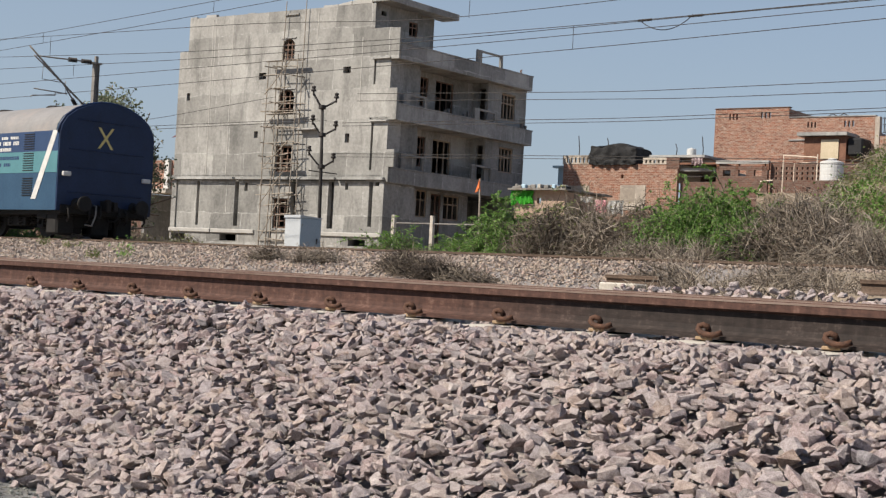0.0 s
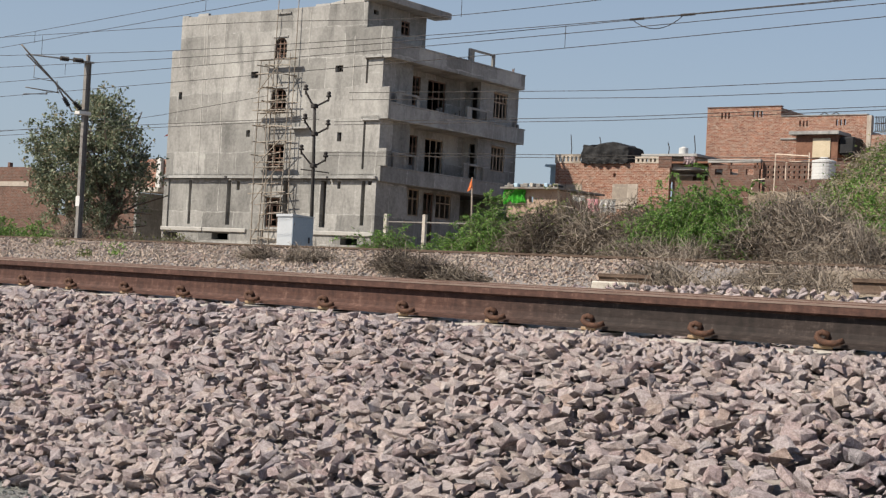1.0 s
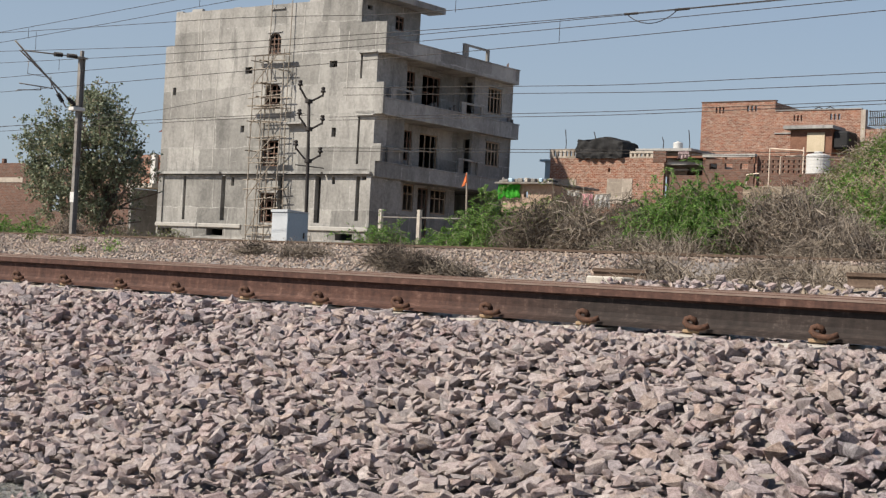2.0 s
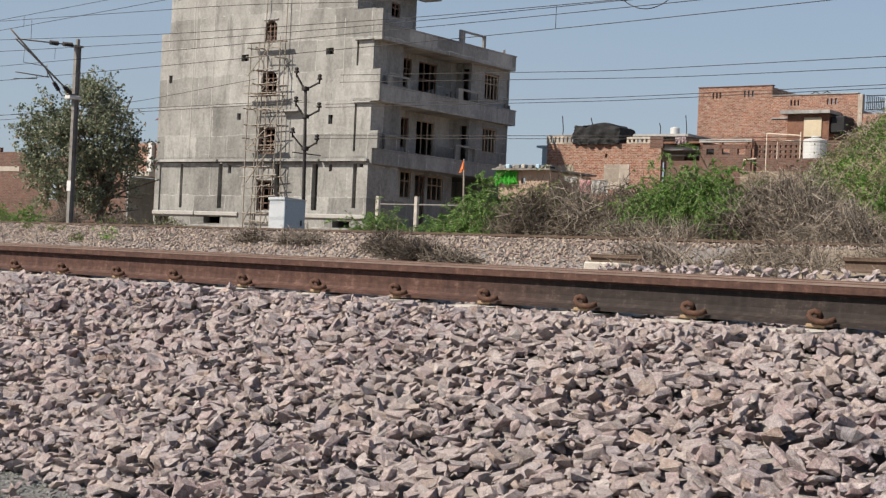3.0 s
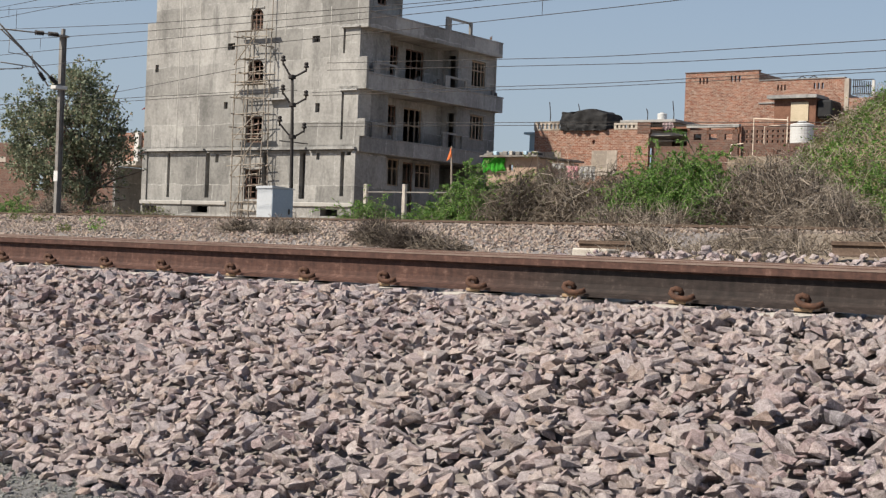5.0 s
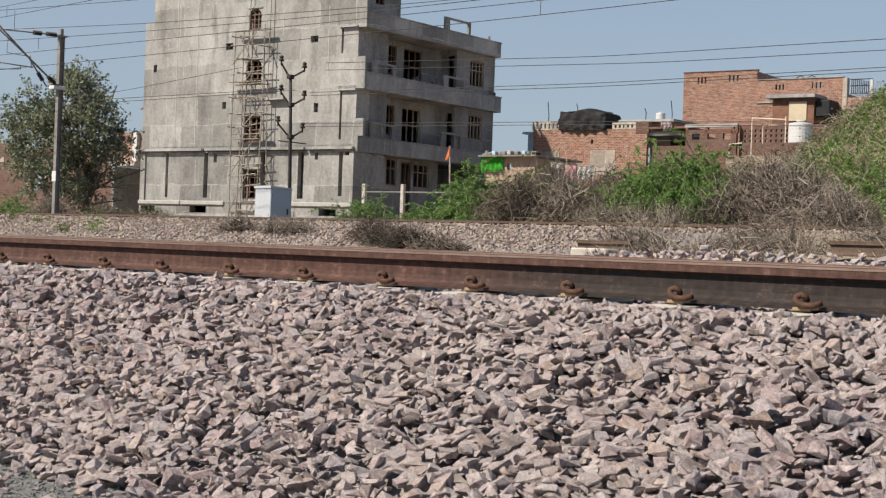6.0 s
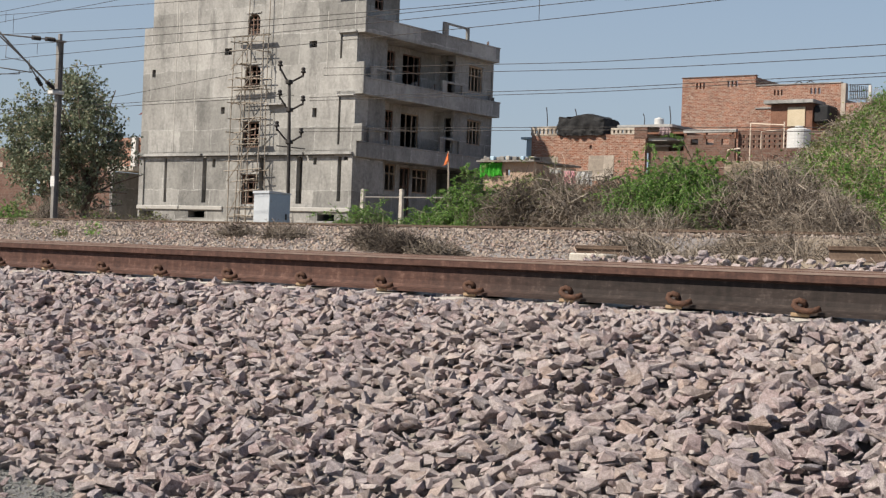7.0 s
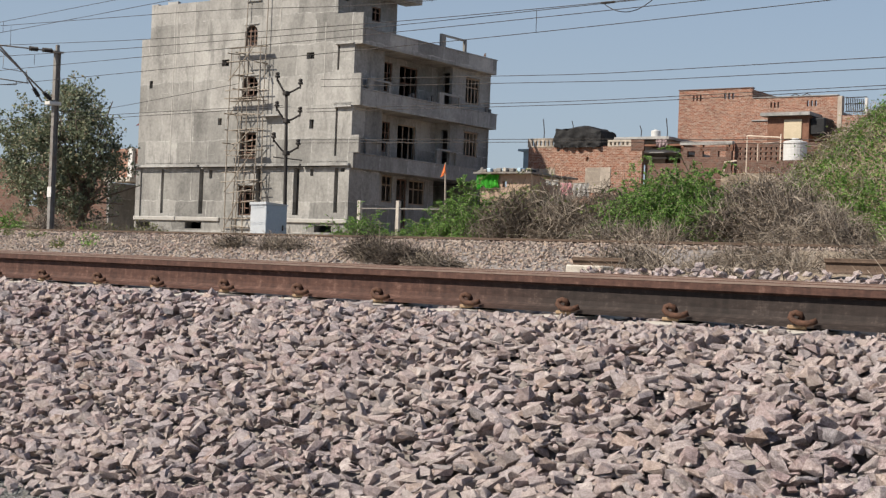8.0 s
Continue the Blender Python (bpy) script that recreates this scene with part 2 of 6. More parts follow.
def lathe(bm, profile, at=(0, 0, 0), n=16, axis="z"):
    """Turns (radius, height) pairs round an axis."""
    rings = []
    for r, h in profile:
        ring = []
        for j in range(n):
            c, s = r * math.cos(2 * math.pi * j / n), r * math.sin(2 * math.pi * j / n)
            p = {"z": (c, s, h), "x": (h, c, s), "y": (s, h, c)}[axis]
            ring.append(bm.verts.new(Vector(p) + Vector(at)))
        rings.append(ring)
    for a, b in zip(rings, rings[1:]):
        for j in range(n):
            bm.faces.new((a[j], a[(j + 1) % n], b[(j + 1) % n], b[j]))
    bm.faces.new(rings[0][::-1])
    bm.faces.new(rings[-1])


def extrude_profile(bm, prof, x0, x1, steps=1, axis="x"):
    """A closed outline of (y, z) pairs drawn along x."""
    rings = [[bm.verts.new((x0 + (x1 - x0) * i / steps, y, z)) for y, z in prof] for i in range(steps + 1)]
    n = len(prof)
    for a, b in zip(rings, rings[1:]):
        for j in range(n):
            bm.faces.new((a[j], b[j], b[(j + 1) % n], a[(j + 1) % n]))
    bm.faces.new(rings[0])
    bm.faces.new(rings[-1][::-1])


def finish(bm, name, smooth=False, bevel=0.0):
    if bevel:
        bmesh.ops.bevel(bm, geom=bm.edges[:], offset=bevel, segments=1, affect="EDGES", clamp_overlap=True)
    bmesh.ops.recalc_face_normals(bm, faces=bm.faces[:])
    uv = bm.loops.layers.uv.new("UVMap")
    for f in bm.faces:
        n = f.normal
        k = max(range(3), key=lambda i: abs(n[i]))
        f.smooth = smooth
        for lp in f.loops:
            p = lp.vert.co
            lp[uv].uv = ((p.y, p.z), (p.x, p.z), (p.x, p.y))[k]
    me = bpy.data.meshes.new(name)
    bm.to_mesh(me)
    bm.free()
    return me


def part(name, bm, material, parent=None, label="", smooth=False, bevel=0.0):
    ob = new(name, finish(bm, name, smooth, bevel))
    ob.data.materials.append(material)
    ob.parent = parent
    return tagged(ob, label)


def thing(name, m, label, category, group="", kind=""):
    ob = new(name)
    ob.empty_display_size = 0.1
    ob.matrix_basis = m
    return tagged(ob, label, category, group, kind)


def raw_mesh(name, verts, faces, material, k=3):
    """A mesh from arrays of vertices and of faces with k corners."""
    me = bpy.data.meshes.new(name)
    verts, faces = np.asarray(verts, np.float32), np.asarray(faces, np.int32)
    me.vertices.add(len(verts))
    me.vertices.foreach_set("co", verts.ravel())
    me.loops.add(faces.size)
    me.loops.foreach_set("vertex_index", faces.ravel())
    me.polygons.add(len(faces))
    me.polygons.foreach_set("loop_start", np.arange(len(faces), dtype=np.int32) * k)
    me.update(calc_edges=True)
    me.shade_flat()
    me.materials.append(material)
    return me


def wall(bm, x0, x1, z0, z1, y0, y1, holes):
    """A wall in the x-z plane with thickness y0..y1 and rectangular openings (x0, x1, z0, z1), as one closed mesh."""
    xs = sorted({x0, x1, *(v for h in holes for v in h[:2])})
    zs = sorted({z0, z1, *(v for h in holes for v in h[2:])})
    solid = lambda i, j: 0 <= i < len(xs) - 1 and 0 <= j < len(zs) - 1 and not any(
        h[0] < (xs[i] + xs[i + 1]) / 2 < h[1] and h[2] < (zs[j] + zs[j + 1]) / 2 < h[3] for h in holes)
    made = {}

    def at(i, k, j):
        if (i, k, j) not in made:
            made[i, k, j] = bm.verts.new((xs[i], (y0, y1)[k], zs[j]))
        return made[i, k, j]

    for i in range(len(xs) - 1):
        for j in range(len(zs) - 1):
            if not solid(i, j):
                continue
            for k in (0, 1):
                bm.faces.new((at(i, k, j), at(i + 1, k, j), at(i + 1, k, j + 1), at(i, k, j + 1)))
            for di, dj, a, b in ((-1, 0, (i, j), (i, j + 1)), (1, 0, (i + 1, j), (i + 1, j + 1)), (0, -1, (i, j), (i + 1, j)), (0, 1, (i, j + 1), (i + 1, j + 1))):
                if not solid(i + di, j + dj):
                    bm.faces.new((at(a[0], 0, a[1]), at(b[0], 0, b[1]), at(b[0], 1, b[1]), at(a[0], 1, a[1])))


# ---- ballast stones ----
RNG = np.random.default_rng(7)


FORMS = ((1.15, 0.80, 0.42), (1.0, 0.80, 0.58), (1.4, 0.62, 0.36), (1.0, 0.78, 0.30), (1.2, 0.6, 0.50), (1.1, 0.88, 0.46))


def rock_shape(points, seed):
    """A broken stone: a skewed block with corners knocked off, as arrays."""
    rng = np.random.default_rng(seed)
    form = np.array(FORMS[seed % len(FORMS)]) * rng.uniform(0.85, 1.15, 3)
    block = np.array([(x, y, z) for x in (-1, 1) for y in (-1, 1) for z in (-1, 1)], float)
    block = block * rng.uniform(0.5, 0.98, (8, 3)) + rng.normal(0, 0.12, (8, 3))
    block = block[rng.permutation(8)[: 8 if rng.uniform() < 0.5 else 7]]
    pair = rng.integers(0, len(block), (max(points - 8, 0), 2))
    more = (block[pair[:, 0]] + block[pair[:, 1]]) / 2 * rng.uniform(1.04, 1.32, (len(pair), 1)) + rng.normal(0, 0.05, (len(pair), 3))
    bm = bmesh.new()
    for v in np.concatenate([block, more]):
        bm.verts.new(v * form * 0.74)
    r = bmesh.ops.convex_hull(bm, input=bm.verts[:])
    bmesh.ops.delete(bm, geom=[g for g in r["geom_interior"] if isinstance(g, bmesh.types.BMVert)], context="VERTS")
    bmesh.ops.triangulate(bm, faces=bm.faces[:])
    bmesh.ops.recalc_face_normals(bm, faces=bm.faces[:])
    bm.verts.index_update()
    out = np.array([v.co[:] for v in bm.verts]), np.array([[v.index for v in f.verts] for f in bm.faces])
    bm.free()
    return out


def turns(n, rng, tilt=0.42):
    """Random turns, mostly lying flat, as n matrices."""
    yaw, a, b = rng.uniform(0, 2 * np.pi, n), rng.normal(0, tilt, n), rng.normal(0, tilt, n)
    z, o = np.zeros(n), np.ones(n)
    rz = np.stack([np.cos(yaw), -np.sin(yaw), z, np.sin(yaw), np.cos(yaw), z, z, z, o], 1).reshape(-1, 3, 3)
    rx = np.stack([o, z, z, z, np.cos(a), -np.sin(a), z, np.sin(a), np.cos(a)], 1).reshape(-1, 3, 3)
    ry = np.stack([np.cos(b), z, np.sin(b), z, o, z, -np.sin(b), z, np.cos(b)], 1).reshape(-1, 3, 3)
    return rx @ ry @ rz


def scatter(shapes, places, sizes, rng, tilt=0.42):
    """Joined copies of shapes at places, as arrays."""
    rot = turns(len(places), rng, tilt)
    kind = rng.integers(0, len(shapes), len(places))
    vs, fs, base = [], [], 0
    for k, (v, f) in enumerate(shapes):
        pick = np.where(kind == k)[0]
        if len(pick) == 0:
            continue
        w = np.einsum("nij,vj->nvi", rot[pick], v) * sizes[pick, None, None] + places[pick, None, :]
        vs.append(w.reshape(-1, 3))
        fs.append((f[None] + (np.arange(len(pick)) * len(v))[:, None, None]).reshape(-1, 3) + base)
        base += len(pick) * len(v)
    return np.concatenate(vs), np.concatenate(fs)


NEAR_PROFILE = [(-60.0, -0.856), (-2.20, -0.856), (-0.72, -0.20), (2.45, -0.20), (4.2, -0.55), (12.2, -0.16), (16.7, 0.53), (20.9, 0.53), (22.6, 0.30), (30.0, 0.7), (1500.0, 0.7)]


def lie(y):
    """The height of the ground at y."""
    return np.interp(y, [p[0] for p in NEAR_PROFILE], [p[1] for p in NEAR_PROFILE])

# ---- ground and tracks ----
def build_ground():
    bm = bmesh.new()
    xs = [-1500, -300, -120, -60, -30, -10, 20, 80, 300, 1500]
    ys = [-1500.0] + [p[0] for p in NEAR_PROFILE]
    grid = [[bm.verts.new((x, y, float(lie(y)) - (0.20 if -3 < y < 4.5 else 0.05))) for x in xs] for y in ys]
    for a, b in zip(grid, grid[1:]):
        for i in range(len(xs) - 1):
            bm.faces.new((a[i], a[i + 1], b[i + 1], b[i]))
    part("ground", bm, M_SOIL)
    tagged(bpy.data.objects["ground"], "dry brown soil with sparse grit", "ground", kind="structure")
    bm = bmesh.new()
    extrude_profile(bm, [(-20, -0.95), (-20, -0.862), (-2.1, -0.862), (-2.1, -0.95)], -60, 30)
    tagged(part("gravel_path", bm, M_GRAVEL), "fine grey gravel at the foot of the ballast", "ground", kind="structure")


def build_near_ballast():
    bm = bmesh.new()
    extrude_profile(bm, [(-2.27, -0.96), (-0.74, -0.235), (-0.40, -0.190), (2.15, -0.190), (2.45, -0.235), (4.2, -0.6), (4.2, -0.96)], -120, 40)
    bed = tagged(part("ballast_bed", bm, M_BED), "bed of pinkish grey crushed stone under the track", "ballast", kind="structure")
    rng = np.random.default_rng(11)
    shapes = [rock_shape(12, s) for s in range(48)]
    pts, sizes = [], []
    # lower layer of small stones, upper layer of full-sized ones
    for count, lo, hi, lift in ((15000, 0.015, 0.032, -0.008), (14500, 0.024, 0.052, 0.010), (1300, 0.044, 0.064, 0.016)):
        x = rng.uniform(-13.5, 0.6, count)
        y = rng.uniform(-2.22 - 0.05 * lift / 0.02, -0.17, count)
        s = lo + (hi - lo) * rng.beta(1.6, 2.2, count)
        z = lie(y) + lift + rng.normal(0, 0.009, count) - 0.022 * np.clip((y + 0.55) / 0.25, 0, 1)
        pts.append(np.stack([x, y, z], 1))
        sizes.append(s)
    # small broken stones packed towards the rail
    x, y = rng.uniform(-5.6, 0.2, 5200), -0.2 - rng.exponential(0.42, 5200)
    x, y = x[y > -1.6], y[y > -1.6]
    pts.append(np.stack([x, y, lie(y) + 0.016 + rng.normal(0, 0.006, len(x)) - 0.022 * np.clip((y + 0.55) / 0.25, 0, 1)], 1))
    sizes.append(rng.uniform(0.015, 0.034, len(x)))
    # stones under and behind the near rail
    x, y = rng.uniform(-14, 0.2, 4200), rng.uniform(-0.22, 0.45, 4200)
    pts.append(np.stack([x, y, np.full(4200, -0.186) + rng.normal(0, 0.005, 4200)], 1))
    sizes.append(rng.uniform(0.016, 0.030, 4200))
    # coarser stones low on the slope
    x, y = rng.uniform(-4.2, -0.6, 420), rng.uniform(-2.2, -1.05, 420)
    keep = rng.uniform(0, 1, 420) < np.clip((x + 4.2) / 2.2, 0, 0.7)
    x, y = x[keep], y[keep]
    pts.append(np.stack([x, y, lie(y) + 0.03], 1))
    sizes.append(rng.uniform(0.042, 0.060, len(x)))
    # the far shoulder beyond the track, heaped
    x = rng.uniform(-14.0, 2.0, 3800)
    y = rng.uniform(2.2, 3.3, 3800)
    hump = np.clip(1.0 - np.abs(y - 2.75) / 0.55, 0, 1) * (0.25 + 0.03 * np.sin(x * 1.7) + 0.11 * np.clip((x + 6.4) / 1.2, -1.2, 1))
    pts.append(np.stack([x, y, lie(y) + hump], 1))
    sizes.append(rng.uniform(0.025, 0.05, 3800))
    # stray stones on the gravel
    x, y = rng.uniform(-12, -1, 420), -2.2 - rng.exponential(0.16, 420)
    pts.append(np.stack([x, y, np.full(420, -0.85)], 1))
    sizes.append(rng.uniform(0.012, 0.045, 420))
    pts, sizes = np.concatenate(pts), np.concatenate(sizes)
    near = np.where((pts[:, 0] > -3.9) & (pts[:, 0] < -1.9) & (pts[:, 1] > -1.9) & (pts[:, 1] < -0.9) & (sizes > 0.036))[0][:300]
    rest = np.setdiff1d(np.arange(len(pts)), near)
    v, f = scatter(shapes, pts[rest], sizes[rest], rng, 0.42)
    # loose grit along the foot of the slope, thinning outwards
    n = 5500
    x, y = rng.normal(-4.9, 0.9, n), -2.05 - rng.exponential(0.45, n)
    gv, gf = scatter([rock_shape(7, 200 + k) for k in range(8)], np.stack([x, y, np.full(n, -0.860)], 1), 0.004 + 0.012 * rng.beta(1.2, 3.0, n), rng, 0.5)
    tagged(new("gravel_grains", raw_mesh("gravel_grains", gv, gf, M_GRIT)), kind="stuff").parent = bed
    tagged(new("ballast_stones", raw_mesh("ballast_stones", v, f, M_STONE)), kind="stuff").parent = bed
    meshes = [raw_mesh("ballast_stone", a, b, M_STONE) for a, b in shapes]
    rot = turns(len(near), rng, 0.42)
    for i, k in enumerate(near):
        ob = new("stone", meshes[i % len(meshes)])
        ob.matrix_basis = Matrix.LocRotScale(pts[k], Matrix(rot[i].tolist()).to_quaternion(), (float(sizes[k]),) * 3)
        ob.parent = bed


RAIL = [(-0.036, -0.004), (-0.031, 0.0), (0.031, 0.0), (0.036, -0.004), (0.037, -0.043), (0.030, -0.048), (0.010, -0.052), (0.0085, -0.075), (0.0085, -0.115),
        (0.012, -0.136), (0.030, -0.150), (0.075, -0.160), (0.075, -0.172), (-0.075, -0.172), (-0.075, -0.160), (-0.030, -0.150), (-0.012, -0.136),
        (-0.0085, -0.115), (-0.0085, -0.075), (-0.010, -0.052), (-0.030, -0.048), (-0.037, -0.043)]


def build_rail(y, z, x0, x1, label, group, name="rail", m=None):
    t = thing(name, pose(0, y, z), label, "rail", group)
    bm = bmesh.new()
    extrude_profile(bm, RAIL, x0, x1)
    part("rail_body", bm, m or M_RAIL, t)
    bm = bmesh.new()
    box(bm, x0, x1, -0.030, 0.030, 0.0, 0.0015)
    part("running_band", bm, M_SIDING if m else M_HEAD, t, "worn paler running surface")
    # head-edge highlight put in as a strip, paler on the near track only
    bm = bmesh.new()
    box(bm, x0, x1, -0.0385, -0.0365, -0.013, -0.004)
    part("edge_highlight", bm, M_SIDING if m else M_HEAD, t, "strip for the highlight along the rail head edge")
    return t


def clip_mesh(side):
    """A bent spring clip: an eye that stands up and a toe that reaches along the rail."""
    bm = bmesh.new()
    y = side * 0.085
    pts = [(0.095, y * 1.0, -0.140), (0.078, y * 1.2, -0.150), (0.048, y * 1.3, -0.155), (0.022, y * 1.28, -0.152), (-0.006, y * 1.28, -0.144), (-0.026, y * 1.22, -0.130),
           (-0.024, y * 1.15, -0.114), (-0.006, y * 1.1, -0.107), (0.014, y * 1.0, -0.114), (0.015, y * 0.9, -0.130), (0.0, y * 0.8, -0.142)]
    tube(bm, [(x * 0.85, q, -0.150 + (z + 0.150) * 0.85) for x, q, z in pts], 0.0128, 8)
    return bm


RAIL_Z, CANT = 0.015, 0.006  # the outer rail lies a little higher


def build_near_track():
    build_rail(0.0, RAIL_Z, -120, 30, "rust-brown steel rail on concrete sleepers in ballast", "rails of the near track")
    build_rail(1.676 + 0.072, RAIL_Z + CANT, -120, 30, "rust-brown steel rail on concrete sleepers in ballast", "rails of the near track")
    first = thing("sleeper", pose(-8.92, 0, RAIL_Z, 0.2), "pale concrete sleeper half buried in crushed stone", "sleeper", "sleepers of the near track")
    bm = bmesh.new()
    prof = [(-0.50, -0.40), (-0.50, -0.215), (-0.47, -0.190), (0.30, -0.176), (0.87, -0.21), (1.45, -0.176), (2.22, -0.190), (2.25, -0.215), (2.25, -0.40)]
    ring = [[bm.verts.new((x * (1.0 if z < -0.3 else 0.8), y, z)) for y, z in prof] for x in (-0.13, 0.13)]
    for j in range(len(prof)):
        k = (j + 1) % len(prof)
        bm.faces.new((ring[0][j], ring[1][j], ring[1][k], ring[0][k]))
    bm.faces.new(ring[0])
    bm.faces.new(ring[1][::-1])
    part("sleeper_body", bm, M_CONC, first)
    for y0 in (0.0, 1.748):
        for side in (-1, 1):
            c = part("rail_clip", clip_mesh(side), M_CLIP, first, "rusted spring clip", smooth=True)
            c.location.y = y0
            bm = bmesh.new()
            box(bm, -0.045, 0.04, y0 + side * 0.062 - 0.02, y0 + side * 0.112 + 0.02, -0.178, -0.162)
            part("clip_seat", bm, M_LINER, first, "ochre rust-stained iron insert", bevel=0.004)
    seen = [-8.32, -7.69, -7.10, -6.45, -5.83, -5.23, -4.63, -4.05, -3.48, -2.89]
    xs = [-8.92 - 0.6 * i for i in range(1, 22)] + seen + [-2.89 + 0.6 * i for i in range(1, 12)]
    for x in xs:
        copy_thing(first, pose(x - 0.015, 0, RAIL_Z, 0.2, 0, random.uniform(-0.6, 0.6)))


FAR_Y, FAR_Z = 18.75, 0.655


def build_far_track():
    bm = bmesh.new()
    extrude_profile(bm, [(11.8, -0.5), (11.8, -0.2), (16.7, 0.50), (20.9, 0.50), (22.6, 0.26), (22.6, -0.5)], -260, 60)
    bed = tagged(part("far_ballast_bed", bm, M_BED), "raised bed of grey-brown crushed stone under the far track", "ballast", kind="structure")
    rng = np.random.default_rng(5)
    n = 34000
    y = rng.uniform(11.9, 17.9, n)
    x = rng.uniform(-54, -8, n)
    bare = (x > -12.1 - 0.75 * (y - 11.2)) & (y < 16.4) & (rng.uniform(0, 1, n) < 0.86)  # soil hides the stones past the siding's end
    x[bare] = rng.uniform(-40, -14, int(bare.sum()))
    s = rng.uniform(0.025, 0.055, n)
    z = lie(y) + 0.005 + rng.normal(0, 0.014, n)
    v, f = scatter([rock_shape(7, 100 + k) for k in range(12)], np.stack([x, y, z], 1), s, rng, 0.8)
    tagged(new("far_ballast_stones", raw_mesh("far_ballast_stones", v, f, M_STONE_FAR)), kind="stuff").parent = bed
    for dy in (-0.874, 0.874):
        build_rail(FAR_Y + dy, FAR_Z, -260, 60, "dark rusted steel rail along the far embankment", "rails of the far track", m=M_SIDING)
    one = thing("sleeper", pose(-30, FAR_Y, FAR_Z), "concrete sleeper set in the far ballast", "sleeper", "sleepers of the far track")
    bm = bmesh.new()
    box(bm, -0.12, 0.12, -1.37, 1.37, -0.36, -0.174)
    part("sleeper_body", bm, M_CONC, one, bevel=0.02)
    for i in range(-45, 40):
        if i:
            copy_thing(one, pose(-30 + 0.62 * i, FAR_Y, FAR_Z))
    # the stub of an old siding between the tracks
    build_rail(10.0, 0.285, -8.3, 25, "rusted soil-caked siding rail among dead weeds", "", "siding_rail", M_SIDING)
    build_rail(10.0, 0.215, -11.95, -11.1, "rusted end of a disused siding rail among dead weeds", "", "siding_rail", M_SIDING)
    rng = np.random.default_rng(15)
    xs, ys = np.linspace(-12.6, 20, 120), np.linspace(9.2, 16.3, 34)
    bm = bmesh.new()
    grid = []
    for x in xs:
        row = []
        for y in ys:
            edge = min(1.0, max(0.0, (x + 12.1 + 0.75 * (y - 11.2)) / 1.2)) * min(1.0, (y - 9.2) / 0.5)
            lift = 0.34 * math.exp(-((y - 10.4) / 1.1) ** 2) + 0.03 + 0.05 * noise.noise((x * 0.9, y * 0.9, 2.0)) + 0.02 * noise.noise((x * 4, y * 4, 5.0))
            row.append(bm.verts.new((x, y, float(lie(y)) - 0.08 + edge * (0.08 + lift))))
        grid.append(row)
    for a, b in zip(grid, grid[1:]):
        for j in range(len(ys) - 1):
            bm.faces.new((a[j], b[j], b[j + 1], a[j + 1]))
    tagged(part("soil_bank", bm, M_SOIL, smooth=True), "brown trampled soil heaped over the old siding", "ground", kind="structure")
    blk = thing("sleeper", pose(-11.38, 9.9, 0.115), "pale concrete block under the end of the siding rail", "sleeper")
    bm = bmesh.new()
    box(bm, -0.50, 0.10, -0.16, 0.24, -0.46, -0.004)
    part("sleeper_body", bm, M_CONC, blk, bevel=0.02)


build_ground()
build_near_ballast()
build_near_track()
build_far_track()

# ---- the concrete building ----
M_LIME = worn("lime_bloom", (0.30, 0.29, 0.27), (0.40, 0.385, 0.36), 3, 22, 0.95)
BLOCK = pose(-52.61, 43.857, 0, 0, 0, 8.42)


def window(parent, axis, at, a0, a1, z0, z1, cols=2, rows=2, material=None, name="window"):
    """A window frame with bars; axis 'y' lies in a wall facing -y, axis 'x' in a wall facing +x."""
    material = material or M_FRAME
    w = new(name)
    w.parent = parent
    bars = [(a0, a1, z0, z0 + 0.07), (a0, a1, z1 - 0.07, z1)]
    bars += [(a0, a0 + 0.07, z0 + 0.07, z1 - 0.07), (a1 - 0.07, a1, z0 + 0.07, z1 - 0.07)]
    bm = bmesh.new()
    for u0, u1, v0, v1 in bars:
        box(bm, *((u0, u1, at - 0.03, at + 0.03) if axis == "y" else (at - 0.03, at + 0.03, u0, u1)), v0, v1)
    part("window_frame", bm, material, w)
    for i in range(1, cols):
        u = a0 + (a1 - a0) * i / cols
        bm = bmesh.new()
        box(bm, *((u - 0.035, u + 0.035, at - 0.02, at + 0.02) if axis == "y" else (at - 0.02, at + 0.02, u - 0.035, u + 0.035)), z0 + 0.07, z1 - 0.07)
        part("mullion", bm, material, w)
    for j in range(1, rows):
        v = z0 + (z1 - z0) * (j / rows if rows > 2 else 0.64)
        bm = bmesh.new()
        box(bm, *((a0 + 0.07, a1 - 0.07, at - 0.014, at + 0.014) if axis == "y" else (at - 0.014, at + 0.014, a0 + 0.07, a1 - 0.07)), v - 0.03, v + 0.03)
        part("transom", bm, material, w)
    return w


